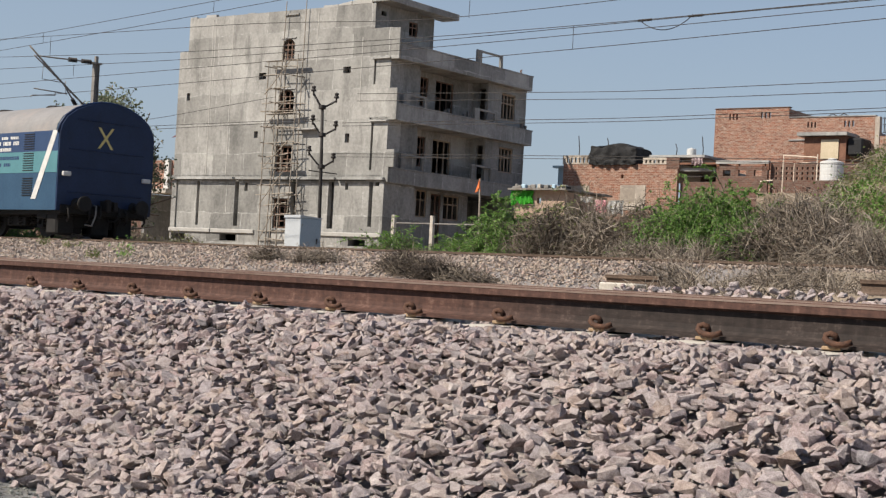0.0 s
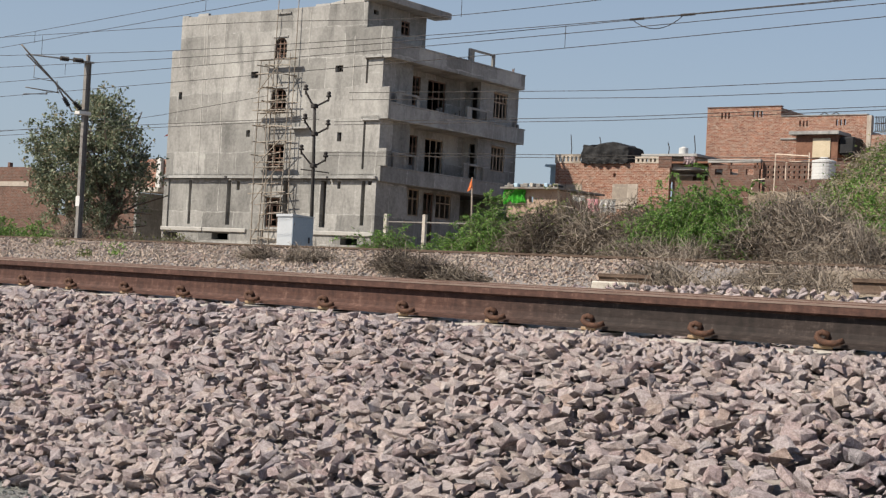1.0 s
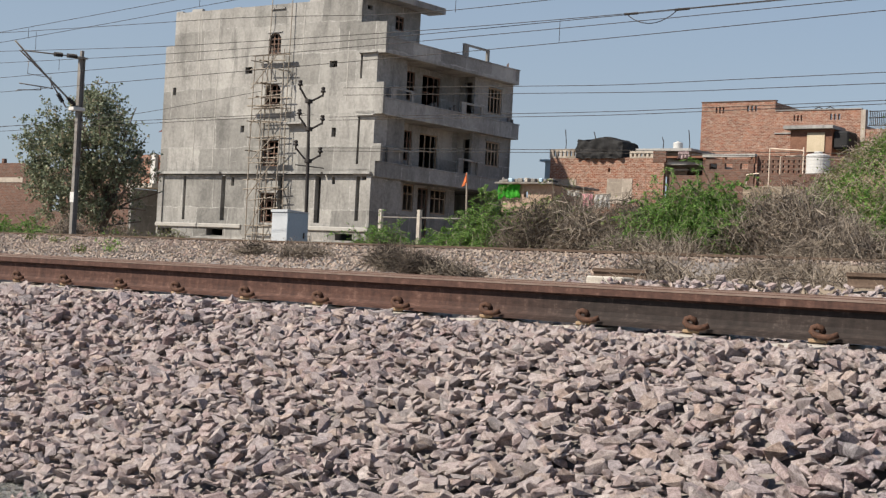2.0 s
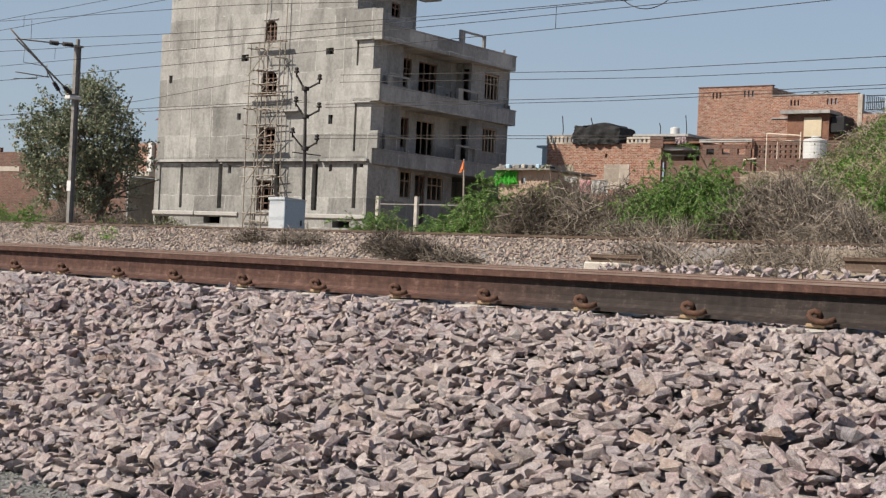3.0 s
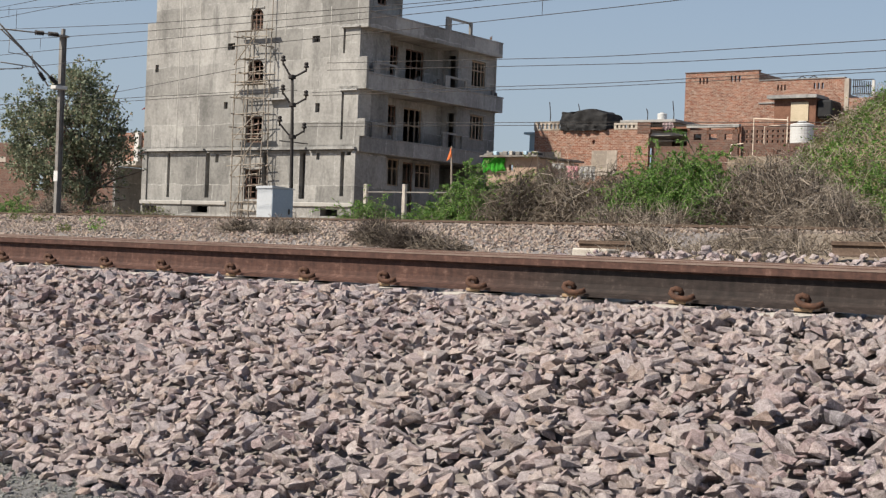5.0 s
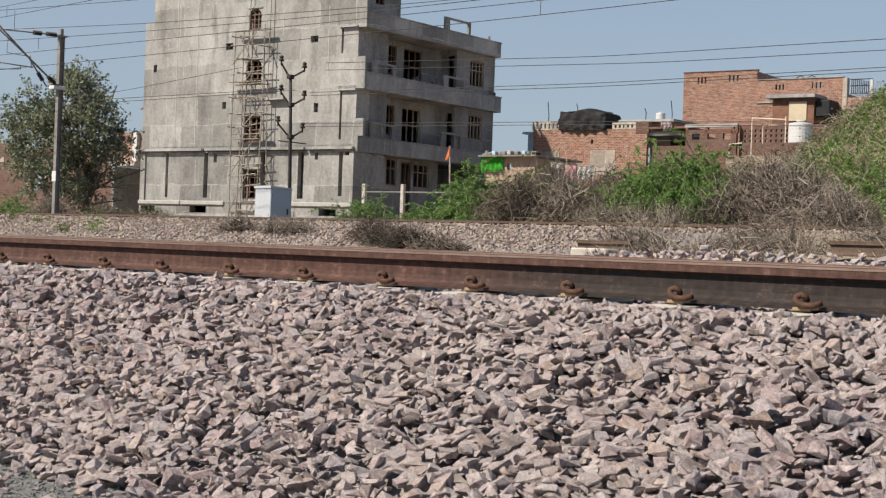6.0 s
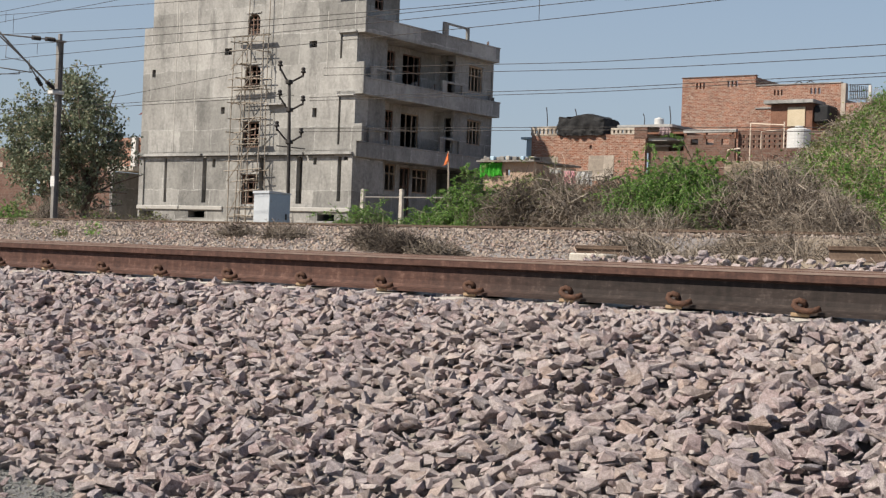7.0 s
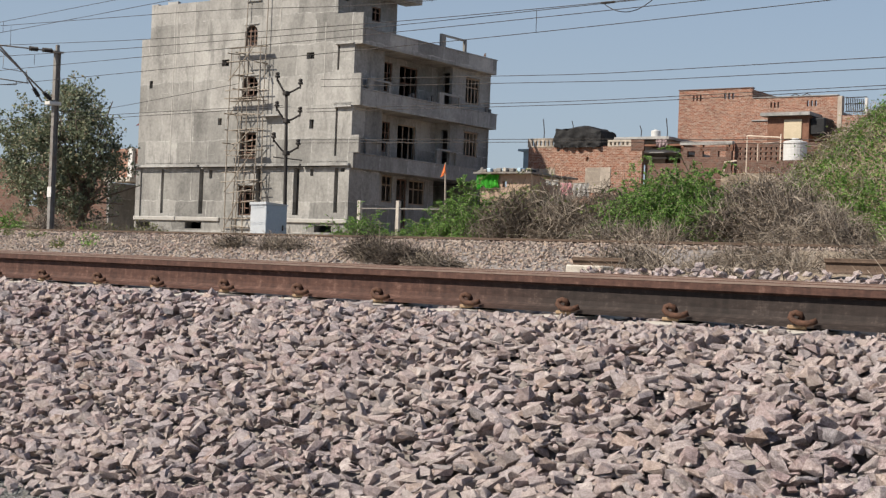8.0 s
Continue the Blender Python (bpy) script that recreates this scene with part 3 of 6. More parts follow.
def build_block():
    t = thing("apartment_building", BLOCK, "unfinished four-storey building of bare grey cement plaster", "building")
    # street side, facing the tracks
    stair = [(-7.27, -6.41, 11.0, 12.06), (-7.35, -6.28, 8.14, 9.41), (-7.33, -6.25, 5.17, 6.49)]
    vents = [(-8.83, -8.32, 10.03, 10.38), (-3.06, -2.56, 10.13, 10.46), (-14.15, -13.9, 9.07, 9.48), (-8.96, -8.69, 6.95, 7.31), (-2.71, -2.43, 6.63, 7.09)]
    low = [(-2.54, -2.33, 4.26, 4.62), (-0.60, -0.33, 4.46, 4.68), (-9.45, -9.22, 4.15, 4.6), (-7.33, -6.2, 2.25, 3.76)]
    bm = bmesh.new()
    wall(bm, -14.2, -1.14, 4.95, 13.56, 0, 0.24, stair + vents[:2] + vents[2:])
    wall(bm, -14.85, -14.2, 4.95, 11.76, 0, 0.24, [])
    wall(bm, -1.14, 0.0, 4.95, 12.3, 0, 0.24, [(-1.06, -0.93, 9.5, 10.72), (-1.04, -0.90, 5.25, 7.62)])
    part("front_wall", bm, M_PLASTER, t, "grey plaster wall with run-down streaks")
    bm = bmesh.new()
    grooves = [(-12.98, -12.78, 2.3, 4.66), (-10.15, -9.85, 2.3, 4.66), (-6.15, -5.78, 2.3, 4.66), (-3.62, -3.24, 2.3, 4.66), (-0.98, -0.74, 2.45, 4.66)]
    wall(bm, -14.85, 0.0, 2.1, 4.72, 0.02, 0.30, low + grooves)
    part("ground_floor_wall", bm, M_PLASTER, t)
    # groove backs take the darkened colour, so the slots read as shaded
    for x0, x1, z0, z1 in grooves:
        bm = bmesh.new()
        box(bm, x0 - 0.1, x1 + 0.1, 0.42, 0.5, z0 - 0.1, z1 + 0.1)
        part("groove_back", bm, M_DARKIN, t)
    for x0, x1 in ((-14.85, -14.5), (-0.28, 0.0)):
        bm = bmesh.new()
        box(bm, x0, x1, -0.06, 0.03, 2.1, 4.72)
        part("pilaster", bm, M_PLASTER, t)
    for x0, x1 in ((-14.95, -10.15), (-9.95, -6.2), (-6.1, -3.1), (-2.95, 0.02)):
        bm = bmesh.new()
        box(bm, x0, x1, -0.22, 0.24, 4.76, 4.86 + 0.02 * random.random())
        part("ledge", bm, M_SLAB, t)
    bm = bmesh.new()
    box(bm, -14.95, 0.1, 0.0, 0.24, 4.80, 4.99)
    part("band", bm, M_PLASTER, t)
    bm = bmesh.new()
    wall(bm, -14.72, 0.1, 0.3, 2.1, -0.18, 0.3, [(-14.6, -13.5, 1.5, 1.82), (-10.9, -9.7, 1.5, 1.85), (-2.0, -0.9, 1.45, 1.8)])
    part("plinth", bm, M_PLASTER, t, "paler plaster plinth with vent slots")
    for x0, x1 in ((-14.76, -11.6), (-11.55, -8.4), (-5.9, 0.1)):
        bm = bmesh.new()
        box(bm, x0, x1, -0.27, -0.16, 1.90, 2.12)
        part("plinth_ledge", bm, M_LIME, t, "pale rough plaster ledge", bevel=0.03)
    # corner slots, backed with the same shade-dark colour, and their mouldings
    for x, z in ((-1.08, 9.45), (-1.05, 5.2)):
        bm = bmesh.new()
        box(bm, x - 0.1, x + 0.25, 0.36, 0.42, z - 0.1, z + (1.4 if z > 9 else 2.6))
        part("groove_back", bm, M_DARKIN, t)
        bm = bmesh.new()
        box(bm, x - 0.05, 0.02, -0.16, 0.02, z + (1.3 if z > 9 else 2.45), z + (1.36 if z > 9 else 2.51))
        part("drip_moulding", bm, M_SLAB, t)
    bm = bmesh.new()
    box(bm, -5.65, -4.5, -0.32, 0.02, 7.30, 7.38)
    part("sunshade", bm, M_SLAB, t)
    bm = bmesh.new()
    box(bm, -7.2, -6.2, -0.08, 0.02, 13.30, 13.38)
    part("sunshade", bm, M_SLAB, t)
    for x0, x1, z0, z1 in stair + [low[3]]:
        window(t, "y", 0.14, x0, x1, z0, z1, 3, 4)
        bm = bmesh.new()
        box(bm, x0 - 0.08, x1 + 0.08, -0.05, 0.02, z1 + 0.04, z1 + 0.10)
        part("lintel", bm, M_SLAB, t)
    for x0, x1, z0, z1 in vents:
        bm = bmesh.new()
        for k in range(1, 3):
            x = x0 + (x1 - x0) * k / 3
            box(bm, x - 0.015, x + 0.015, 0.1, 0.13, z0, z1)
        part("vent_grille", bm, M_BLACKIRON, t)
    # pale plaster guide strips and day joints
    for x, z0, z1 in ((-12.4, 5.05, 13.4), (-12.22, 9.4, 13.4), (-10.9, 5.05, 13.5), (-4.9, 10.6, 13.4), (-1.9, 8.4, 11.9)):
        bm = bmesh.new()
        box(bm, x, x + 0.055, -0.010, 0.004, z0, z1)
        part("plaster_strip", bm, M_LIME, t)
    for x0, x1, z1 in ((-7.27, -6.41, 12.06), (-7.35, -6.28, 9.41)):
        for sgn, xc in ((1, x0), (-1, x1)):
            r = 0.36
            bm = bmesh.new()
            arc = [(xc + sgn * (r - r * math.cos(k * math.pi / 12)), z1 - r + r * math.sin(k * math.pi / 12)) for k in range(7)] + [(xc, z1)]
            lo = [bm.verts.new((x, 0.003, z)) for x, z in arc]
            hi = [bm.verts.new((x, 0.237, z)) for x, z in arc]
            for j in range(len(arc)):
                q = (j + 1) % len(arc)
                bm.faces.new((lo[j], lo[q], hi[q], hi[j]))
            bm.faces.new(lo)
            bm.faces.new(hi[::-1])
            part("arch_corner", bm, M_PLASTER, t)
    # shut sides and floors
    bm = bmesh.new()
    box(bm, -14.85, -14.6, 0.24, 12.2, 0.3, 11.76)
    part("side_wall", bm, M_PLASTER, t)
    bm = bmesh.new()
    box(bm, -14.6, 0.0, 12.0, 12.24, 0.3, 11.4)
    part("back_wall", bm, M_PLASTER, t)
    # floors and partitions coloured dark to pass for unlit rooms
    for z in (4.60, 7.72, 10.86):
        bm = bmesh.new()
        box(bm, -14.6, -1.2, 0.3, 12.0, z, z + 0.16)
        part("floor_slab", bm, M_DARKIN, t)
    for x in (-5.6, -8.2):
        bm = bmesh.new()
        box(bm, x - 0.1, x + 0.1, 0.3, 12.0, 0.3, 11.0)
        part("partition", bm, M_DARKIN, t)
    # the side with balconies
    levels = [(1.0, 4.66, 3.2, 4.6), (4.8, 7.72, 5.8, 7.36), (7.87, 10.73, 8.9, 10.43)]
    for i, (z0, z1, w0, w1) in enumerate(levels):
        bm = bmesh.new()
        box(bm, -0.22, 0.0, 0.24, 2.42, z0, z1)
        part("end_wall", bm, M_PLASTER, t)
        holes = [(3.76, 4.44, w0, w1), (5.10, 6.70, z0 + 0.05, w1 - 0.01)]
        b0, b1 = (6.05, 7.41) if i == 1 else (8.94, 10.35)
        if i == 0:
            holes = [(3.91, 4.81, w0, w1), (5.19, 6.08, 1.7, 4.5), (6.3, 7.7, w0, w1 - 0.1)]
        bm = bmesh.new()
        for y0, y1, a, b in [(2.2, 8.5, z0, z1)]:
            tmp = bmesh.new()
            wall(tmp, y0, y1, a, b, 0, 0.22, holes)
            for f in tmp.faces:
                bm.faces.new([bm.verts.new((-1.0 - v.co.y, v.co.x, v.co.z)) for v in f.verts])
            tmp.free()
        bmesh.ops.remove_doubles(bm, verts=bm.verts[:], dist=1e-4)
        part("balcony_wall", bm, M_PLASTER, t)
        bm = bmesh.new()
        box(bm, -1.0, -0.22, 2.22, 2.42, z0, z1)
        part("balcony_cheek", bm, M_PLASTER, t)
        for k, h in enumerate(holes):
            window(t, "x", -1.08, *h, 2 if h[1] - h[0] < 1.2 else 3, 2, M_OCHRE if (i == 1 and k == 1) or (i == 0 and k != 1) else M_FRAME)
        if i:
            bm = bmesh.new()
            wall(bm, -1.22, 0.0, z0, z1, 8.5, 8.7, [(-0.62, -0.18, z0 + 0.02, w1)])
            part("balcony_cheek", bm, M_PLASTER, t)
            bm = bmesh.new()
            tmp = bmesh.new()
            wall(tmp, 8.7, 12.1, z0, z1, 0, 0.22, [(9.80, 11.16, b0, b1)])
            for f in tmp.faces:
                bm.faces.new([bm.verts.new((-v.co.y, v.co.x, v.co.z)) for v in f.verts])
            tmp.free()
            bmesh.ops.remove_doubles(bm, verts=bm.verts[:], dist=1e-4)
            part("bay_wall", bm, M_PLASTER, t)
            window(t, "x", -0.1, 9.80, 11.16, b0, b1, 4, 2, M_OCHRE)
            bm = bmesh.new()
            box(bm, -3.2, -3.0, 8.7, 12.0, z0, z1)
            part("partition", bm, M_DARKIN, t)
            bm = bmesh.new()
            box(bm, 0.0, 0.10, 9.7, 11.26, b1 + 0.02, b1 + 0.08)
            part("lintel", bm, M_SLAB, t)
    for px, z0, z1, y1, zb, zc in ((0.17, 4.65, 5.44, 12.25, 5.40, 6.27), (0.42, 7.72, 8.58, 12.36, 7.72, 9.29), (0.52, 10.72, 11.56, 12.02, 10.72, 12.26)):
        bm = bmesh.new()
        box(bm, -1.2, px - 0.15, 0.0, y1 - 0.02, z0 - 0.004, z0 + 0.16)
        part("balcony_slab", bm, M_SLAB, t)
        bm = bmesh.new()
        box(bm, px - 0.15, px, 0.16, y1, z0, z1 - 0.06)
        part("balcony_parapet", bm, M_SLAB, t, "plastered balcony parapet", bevel=0.015)
        bm = bmesh.new()
        box(bm, px - 0.18, px + 0.03, 0.18, y1 + 0.03, z1 - 0.06, z1)
        part("parapet_coping", bm, M_SLAB, t)
        bm = bmesh.new()
        box(bm, -0.04, 0.50, -0.03, 0.155, zb, zc)
        part("corner_parapet", bm, M_PLASTER, t, bevel=0.015)
        bm = bmesh.new()
        box(bm, -1.2, px - 0.15, y1 - 0.15, y1 - 0.01, z0 + 0.16, z1 - 0.06)
        part("parapet_return", bm, M_SLAB, t)
    bm = bmesh.new()
    box(bm, -0.04, 0.19, -0.03, 0.155, 4.65, 5.40)
    part("corner_parapet", bm, M_PLASTER, t, bevel=0.015)
    # raised balustrade frames on the parapets
    for px, y0, y1, z0, z1 in ((0.40, 6.8, 8.85, 8.58, 9.17), (0.15, 1.0, 2.95, 5.44, 6.19), (0.15, 7.1, 9.1, 5.44, 6.23), (0.50, 6.62, 9.0, 11.56, 12.22), (0.40, 0.7, 2.6, 8.58, 9.15)):
        bm = bmesh.new()
        for b in ((y0, y0 + 0.42, z0, z1 - 0.1), (y1 - 0.2, y1, z0, z1 - 0.1), (y0, y1, z1 - 0.1, z1)):
            box(bm, px - 0.12, px, b[0], b[1], b[2], b[3])
        part("balustrade_frame", bm, M_PLASTER, t)
    for px, y, z in ((0.34, 4.2, 8.58), (0.34, 4.5, 8.58), (0.34, 5.9, 8.58), (0.34, 6.25, 8.58), (0.34, 11.4, 8.58), (0.34, 11.75, 8.58)):
        bm = bmesh.new()
        box(bm, px - 0.12, px, y, y + 0.16, z, z + random.uniform(0.12, 0.34))
        part("loose_block", bm, M_DARKIN, t, "dark block left on the parapet", bevel=0.02)
    # roof room with a jutting slab
    bm = bmesh.new()
    tmp = bmesh.new()
    wall(tmp, 0.24, 4.85, 11.0, 13.62, 0, 0.2, [(2.74, 3.47, 12.37, 13.12), (0.45, 0.85, 13.03, 13.25)])
    for f in tmp.faces:
        bm.faces.new([bm.verts.new((-1.14 - v.co.y, v.co.x, v.co.z)) for v in f.verts])
    tmp.free()
    bmesh.ops.remove_doubles(bm, verts=bm.verts[:], dist=1e-4)
    part("roof_room_wall", bm, M_PLASTER, t)
    window(t, "x", -1.22, 2.74, 3.47, 12.37, 13.12, 2, 2)
    bm = bmesh.new()
    box(bm, -12.0, -1.34, 4.65, 4.85, 11.0, 13.60)
    part("roof_room_wall", bm, M_PLASTER, t)
    bm = bmesh.new()
    box(bm, -1.35, -0.25, -0.05, 5.85, 13.62, 13.95)
    part("roof_room_slab", bm, M_SLAB, t, bevel=0.02)
    for x0, x1, z1 in ((-2.7, -1.4, 13.90), (-3.6, -2.72, 13.78), (-4.3, -3.62, 13.66)):
        bm = bmesh.new()
        vs = box(bm, x0, x1, 0.0, 0.24, 13.56, z1)
        vs[4].co.z -= 0.12
        vs[6].co.z -= 0.12
        part("broken_coping", bm, M_LIME, t, "pale broken edge of raw cement", bevel=0.02)
    bm = bmesh.new()
    box(bm, -12.0, -1.36, 0.26, 4.64, 13.30, 13.44)
    part("roof_room_ceiling", bm, M_SLAB, t)
    bm = bmesh.new()
    box(bm, -12.0, -11.8, 0.26, 4.64, 11.2, 13.30)
    part("roof_room_wall", bm, M_PLASTER, t)
    for x, z in ((-14.2, 13.56), (-13.0, 13.56), (-9.9, 13.5), (-4.6, 13.56)):
        bm = bmesh.new()
        box(bm, x, x + random.uniform(0.4, 1.1), 0.02, 0.22, z, z + random.uniform(0.06, 0.14))
        part("broken_coping", bm, M_SLAB, t)
    bm = bmesh.new()
    box(bm, -14.6, -1.0, 0.24, 12.0, 11.0, 11.2)
    part("roof_slab", bm, M_SLAB, t)
    for k in range(2):
        bm = bmesh.new()
        tube(bm, [(0.40, 10.9 + 0.12 * (k % 2), 11.5), (0.40, 10.9 + 0.12 * (k % 2), 11.75 + 0.05 * k)], 0.03, 5)
        part("starter_bar", bm, M_FRAME, t)


def build_scaffold():
    t = thing("scaffold", BLOCK @ Matrix.Translation((0.7, 0, 0.5)), "rickety scaffold of lashed bamboo poles against the plaster wall", "scaffold")
    rng = random.Random(3)
    for x in (-8.35, -7.75, -7.1, -6.35):
        for y in ((-0.22, -0.62) if x in (-7.75, -6.35) else (-0.62,)):
            bm = bmesh.new()
            top = 10.4 + rng.uniform(-0.3, 0.5) + (2.9 if (x, y) in ((-7.75, -0.22), (-6.35, -0.22)) else 0)
            tube(bm, [(x + rng.uniform(-0.25, 0.25), y, 0.0), (x + rng.uniform(-0.08, 0.08), y, top * 0.5), (x + rng.uniform(-0.12, 0.12), y + 0.05, top)], 0.032, 6, 0.024)
            part("bamboo_post", bm, M_BAMBOO, t)
    z = 1.1
    while z < 10.6:
        for y in ((-0.26, -0.67) if rng.random() < 0.35 else (-0.67,)):
            bm = bmesh.new()
            a, b = -8.4 + rng.uniform(-0.3, 0.6), -6.3 + rng.uniform(-0.5, 0.5)
            tube(bm, [(a, y, z + rng.uniform(-0.12, 0.12)), (b, y, z + rng.uniform(-0.12, 0.12))], 0.026, 5)
            part("bamboo_rail", bm, M_BAMBOO, t)
        for k in range(2):
            bm = bmesh.new()
            x = rng.uniform(-8.5, -6.4)
            tube(bm, [(x, -0.85, z), (x + rng.uniform(-0.2, 0.2), 0.0, z + 0.02)], 0.03, 5)
            part("bamboo_tie", bm, M_BAMBOO, t)
        z += rng.uniform(0.45, 0.85)
    for k in range(5):
        bm = bmesh.new()
        z0 = 1.0 + k * 1.9
        tube(bm, [(-8.5 + rng.uniform(-0.2, 0.4), -0.80, z0), (-6.4 + rng.uniform(-0.5, 0.2), -0.78, z0 + rng.uniform(1.4, 2.4))], 0.026, 5)
        part("bamboo_brace", bm, M_BAMBOO, t)
    for z in (10.35, 7.75, 5.05):
        for k in range(1):
            bm = bmesh.new()
            y = -0.5 + 0.24 * k
            box(bm, -8.7 + rng.uniform(-0.25, 0.1), -6.2 + rng.uniform(-0.1, 0.3), y, y + 0.19, z, z + 0.045)
            part("plank", bm, M_BAMBOO, t)


build_block()
build_scaffold()

# ---- coach ----
M_NAVY = worn("navy_end_paint", (0.006, 0.015, 0.046), (0.012, 0.027, 0.076), 1.2, 18, 0.5, stain=(0.009, 0.015, 0.034))
M_BLUE_UP = worn("upper_blue_paint", (0.020, 0.042, 0.098), (0.029, 0.056, 0.124), 1.5, 20, 0.5)
M_CYAN = worn("cyan_band_paint", (0.066, 0.172, 0.195), (0.084, 0.212, 0.235), 1.5, 20, 0.5)
M_BLUE_LOW = worn("lower_blue_paint", (0.0175, 0.05, 0.096), (0.027, 0.069, 0.122), 1.2, 14, 0.55)
M_ROOF = worn("pale_roof_paint", (0.165, 0.158, 0.155), (0.22, 0.212, 0.208), 1.0, 12, 0.7, stain=(0.235, 0.21, 0.195))
M_GRIME = worn("black_running_gear", (0.006, 0.0055, 0.005), (0.019, 0.0165, 0.015), 3, 25, 0.8)
M_YELLOW = worn("faded_yellow_paint", (0.50, 0.40, 0.14), (0.62, 0.52, 0.24), 6, 30, 0.7)
END = [(-1.62, 0.80), (-1.62, 2.2), (-1.615, 3.05), (-1.56, 3.30), (-1.40, 3.55), (-1.10, 3.78), (-0.7, 3.95), (-0.3, 4.04), (0, 4.06)]
END = END + [(-y, z) for y, z in END[-2::-1]]
COACH_X, SPEED = -37.80, 20.6


def strip(bm, x0, x1, ys_zs):
    """A thin shell along x through (y, z) pairs."""
    a = [bm.verts.new((x0, y, z)) for y, z in ys_zs]
    b = [bm.verts.new((x1, y, z)) for y, z in ys_zs]
    for j in range(len(a) - 1):
        bm.faces.new((a[j], b[j], b[j + 1], a[j + 1]))


def build_coach():
    t = thing("railway_coach", pose(COACH_X, FAR_Y, FAR_Z), "blue and cyan passenger coach with pale roof and navy end", "train")
    bm = bmesh.new()
    extrude_profile(bm, END, -21.3, -0.05)
    part("body", bm, M_BLUE_LOW, t, "blue painted steel body")
    for side in (-1, 1):
        bm = bmesh.new()
        box(bm, -21.3, -0.06, *sorted((side * 1.62, side * 1.628)), 1.90, 2.52)
        part("cyan_band", bm, M_CYAN, t, "cyan painted band along the side")
        bm = bmesh.new()
        box(bm, -21.3, -0.06, *sorted((side * 1.62, side * 1.626)), 2.52, 3.12)
        part("upper_band", bm, M_BLUE_UP, t, "darker blue upper band")
    bm = bmesh.new()
    strip(bm, -21.3, -0.25, [(y * 1.006, z + 0.02) for y, z in END if z > 3.04])
    roof = part("roof", bm, M_ROOF, t, "pale grey weathered roof", smooth=True)
    for x in (-3.0, -6.0, -9.5, -13, -17):
        bm = bmesh.new()
        lathe(bm, [(0.34, 0.0), (0.34, 0.05), (0.26, 0.09), (0.05, 0.10)], (x, 0, 4.04), 12)
        part("roof_vent", bm, M_GRIME, t, smooth=True)
    # end wall, slightly proud, with ribs
    bm = bmesh.new()
    extrude_profile(bm, END, -0.07, 0.0)
    end = part("end_wall", bm, M_NAVY, t, "navy blue end wall with pressed ribs", bevel=0.012)
    bm = bmesh.new()
    tube(bm, [(-0.08, y * 1.01, z + 0.02) for y, z in END if z > 2.9], 0.045, 6)
    part("roof_edge_bead", bm, M_NAVY, t, smooth=True)
    for z in (1.36, 2.08, 2.62, 3.50):
        bm = bmesh.new()
        w = 1.28 if z < 3 else 1.05
        box(bm, -0.01, 0.028, -w, w, z - 0.018, z + 0.018)
        part("rib", bm, M_NAVY, end, bevel=0.008)
    for a in (1, -1):
        bm = bmesh.new()
        c, s = 0.27, 0.31
        vs = [(-c, -a * s), (-c + 0.09, -a * s), (c, a * s), (c - 0.09, a * s)]
        lo = [bm.verts.new((0.006 + 0.003 * a, y - 0.09, 3.02 + z)) for y, z in vs]
        hi = [bm.verts.new((0.012 + 0.003 * a, y - 0.09, 3.02 + z)) for y, z in vs]
        for j in range(4):
            bm.faces.new((lo[j], lo[(j + 1) % 4], hi[(j + 1) % 4], hi[j]))
        bm.faces.new(hi)
        bm.faces.new(lo[::-1])
        part("last_vehicle_mark", bm, M_YELLOW, end, "yellow painted stroke of a cross")
    for y in (-1.38, 1.36):
        bm = bmesh.new()
        box(bm, 0.0, 0.12, y - 0.13, y + 0.13, 1.81, 1.94)
        part("lamp_bracket", bm, M_WHITEPAINT, t, "white painted tail lamp bracket", bevel=0.015)
    # slanting white stripe and louvres on the sides
    for side in (-1, 1):
        bm = bmesh.new()
        y = side * 1.634
        q = [(-0.10, 3.12), (-0.36, 3.12), (-1.44, 1.12), (-1.16, 1.12)]
        a = [bm.verts.new((x, y, z)) for x, z in q]
        b = [bm.verts.new((x, side * 1.622, z)) for x, z in q]
        for j in range(4):
            bm.faces.new((a[j], a[(j + 1) % 4], b[(j + 1) % 4], b[j]))
        bm.faces.new(a)
        bm.faces.new(b[::-1])
        part("white_stripe", bm, M_WHITEPAINT, t, "slanting white stripe")
        for z0, n in ((1.22, 8), (1.96, 8), (2.60, 7)):
            for k in range(n):
                bm = bmesh.new()
                z = z0 + 0.072 * k
                box(bm, -1.98, -1.40, *sorted((side * 1.62, side * 1.645)), z, z + 0.020)
                part("louvre_slat", bm, M_GRIME, t)
        for z0, z1, x0, x1, m in ((2.92, 3.00, -5.2, -2.35, M_WHITEPAINT), (2.74, 2.85, -5.2, -2.30, M_WHITEPAINT), (2.56, 2.66, -4.6, -2.75, M_WHITEPAINT), (2.30, 2.40, -5.0, -2.25, M_BLUE_UP), (2.10, 2.20, -4.4, -2.75, M_BLUE_UP)):
            x = x0
            while x < x1:
                w = random.uniform(0.05, 0.13)
                bm = bmesh.new()
                box(bm, x, min(x + w, x1), *sorted((side * 1.622, side * 1.633)), z0, z1)
                part("lettering_bar", bm, m, t)
                x += w + (0.03 if random.random() < 0.8 else 0.16)
        for x in (-5.8, -8.2, -10.6, -13.0, -15.4, -17.8):
            bm = bmesh.new()
            box(bm, x - 0.55, x + 0.55, *sorted((side * 1.62, side * 1.645)), 2.0, 2.75)
            part("window", bm, M_GRIME, t, "dark barred window", bevel=0.01)
    # underframe, buffers, coupling
    bm = bmesh.new()
    box(bm, -21.2, -0.1, -1.45, 1.45, 0.68, 0.82)
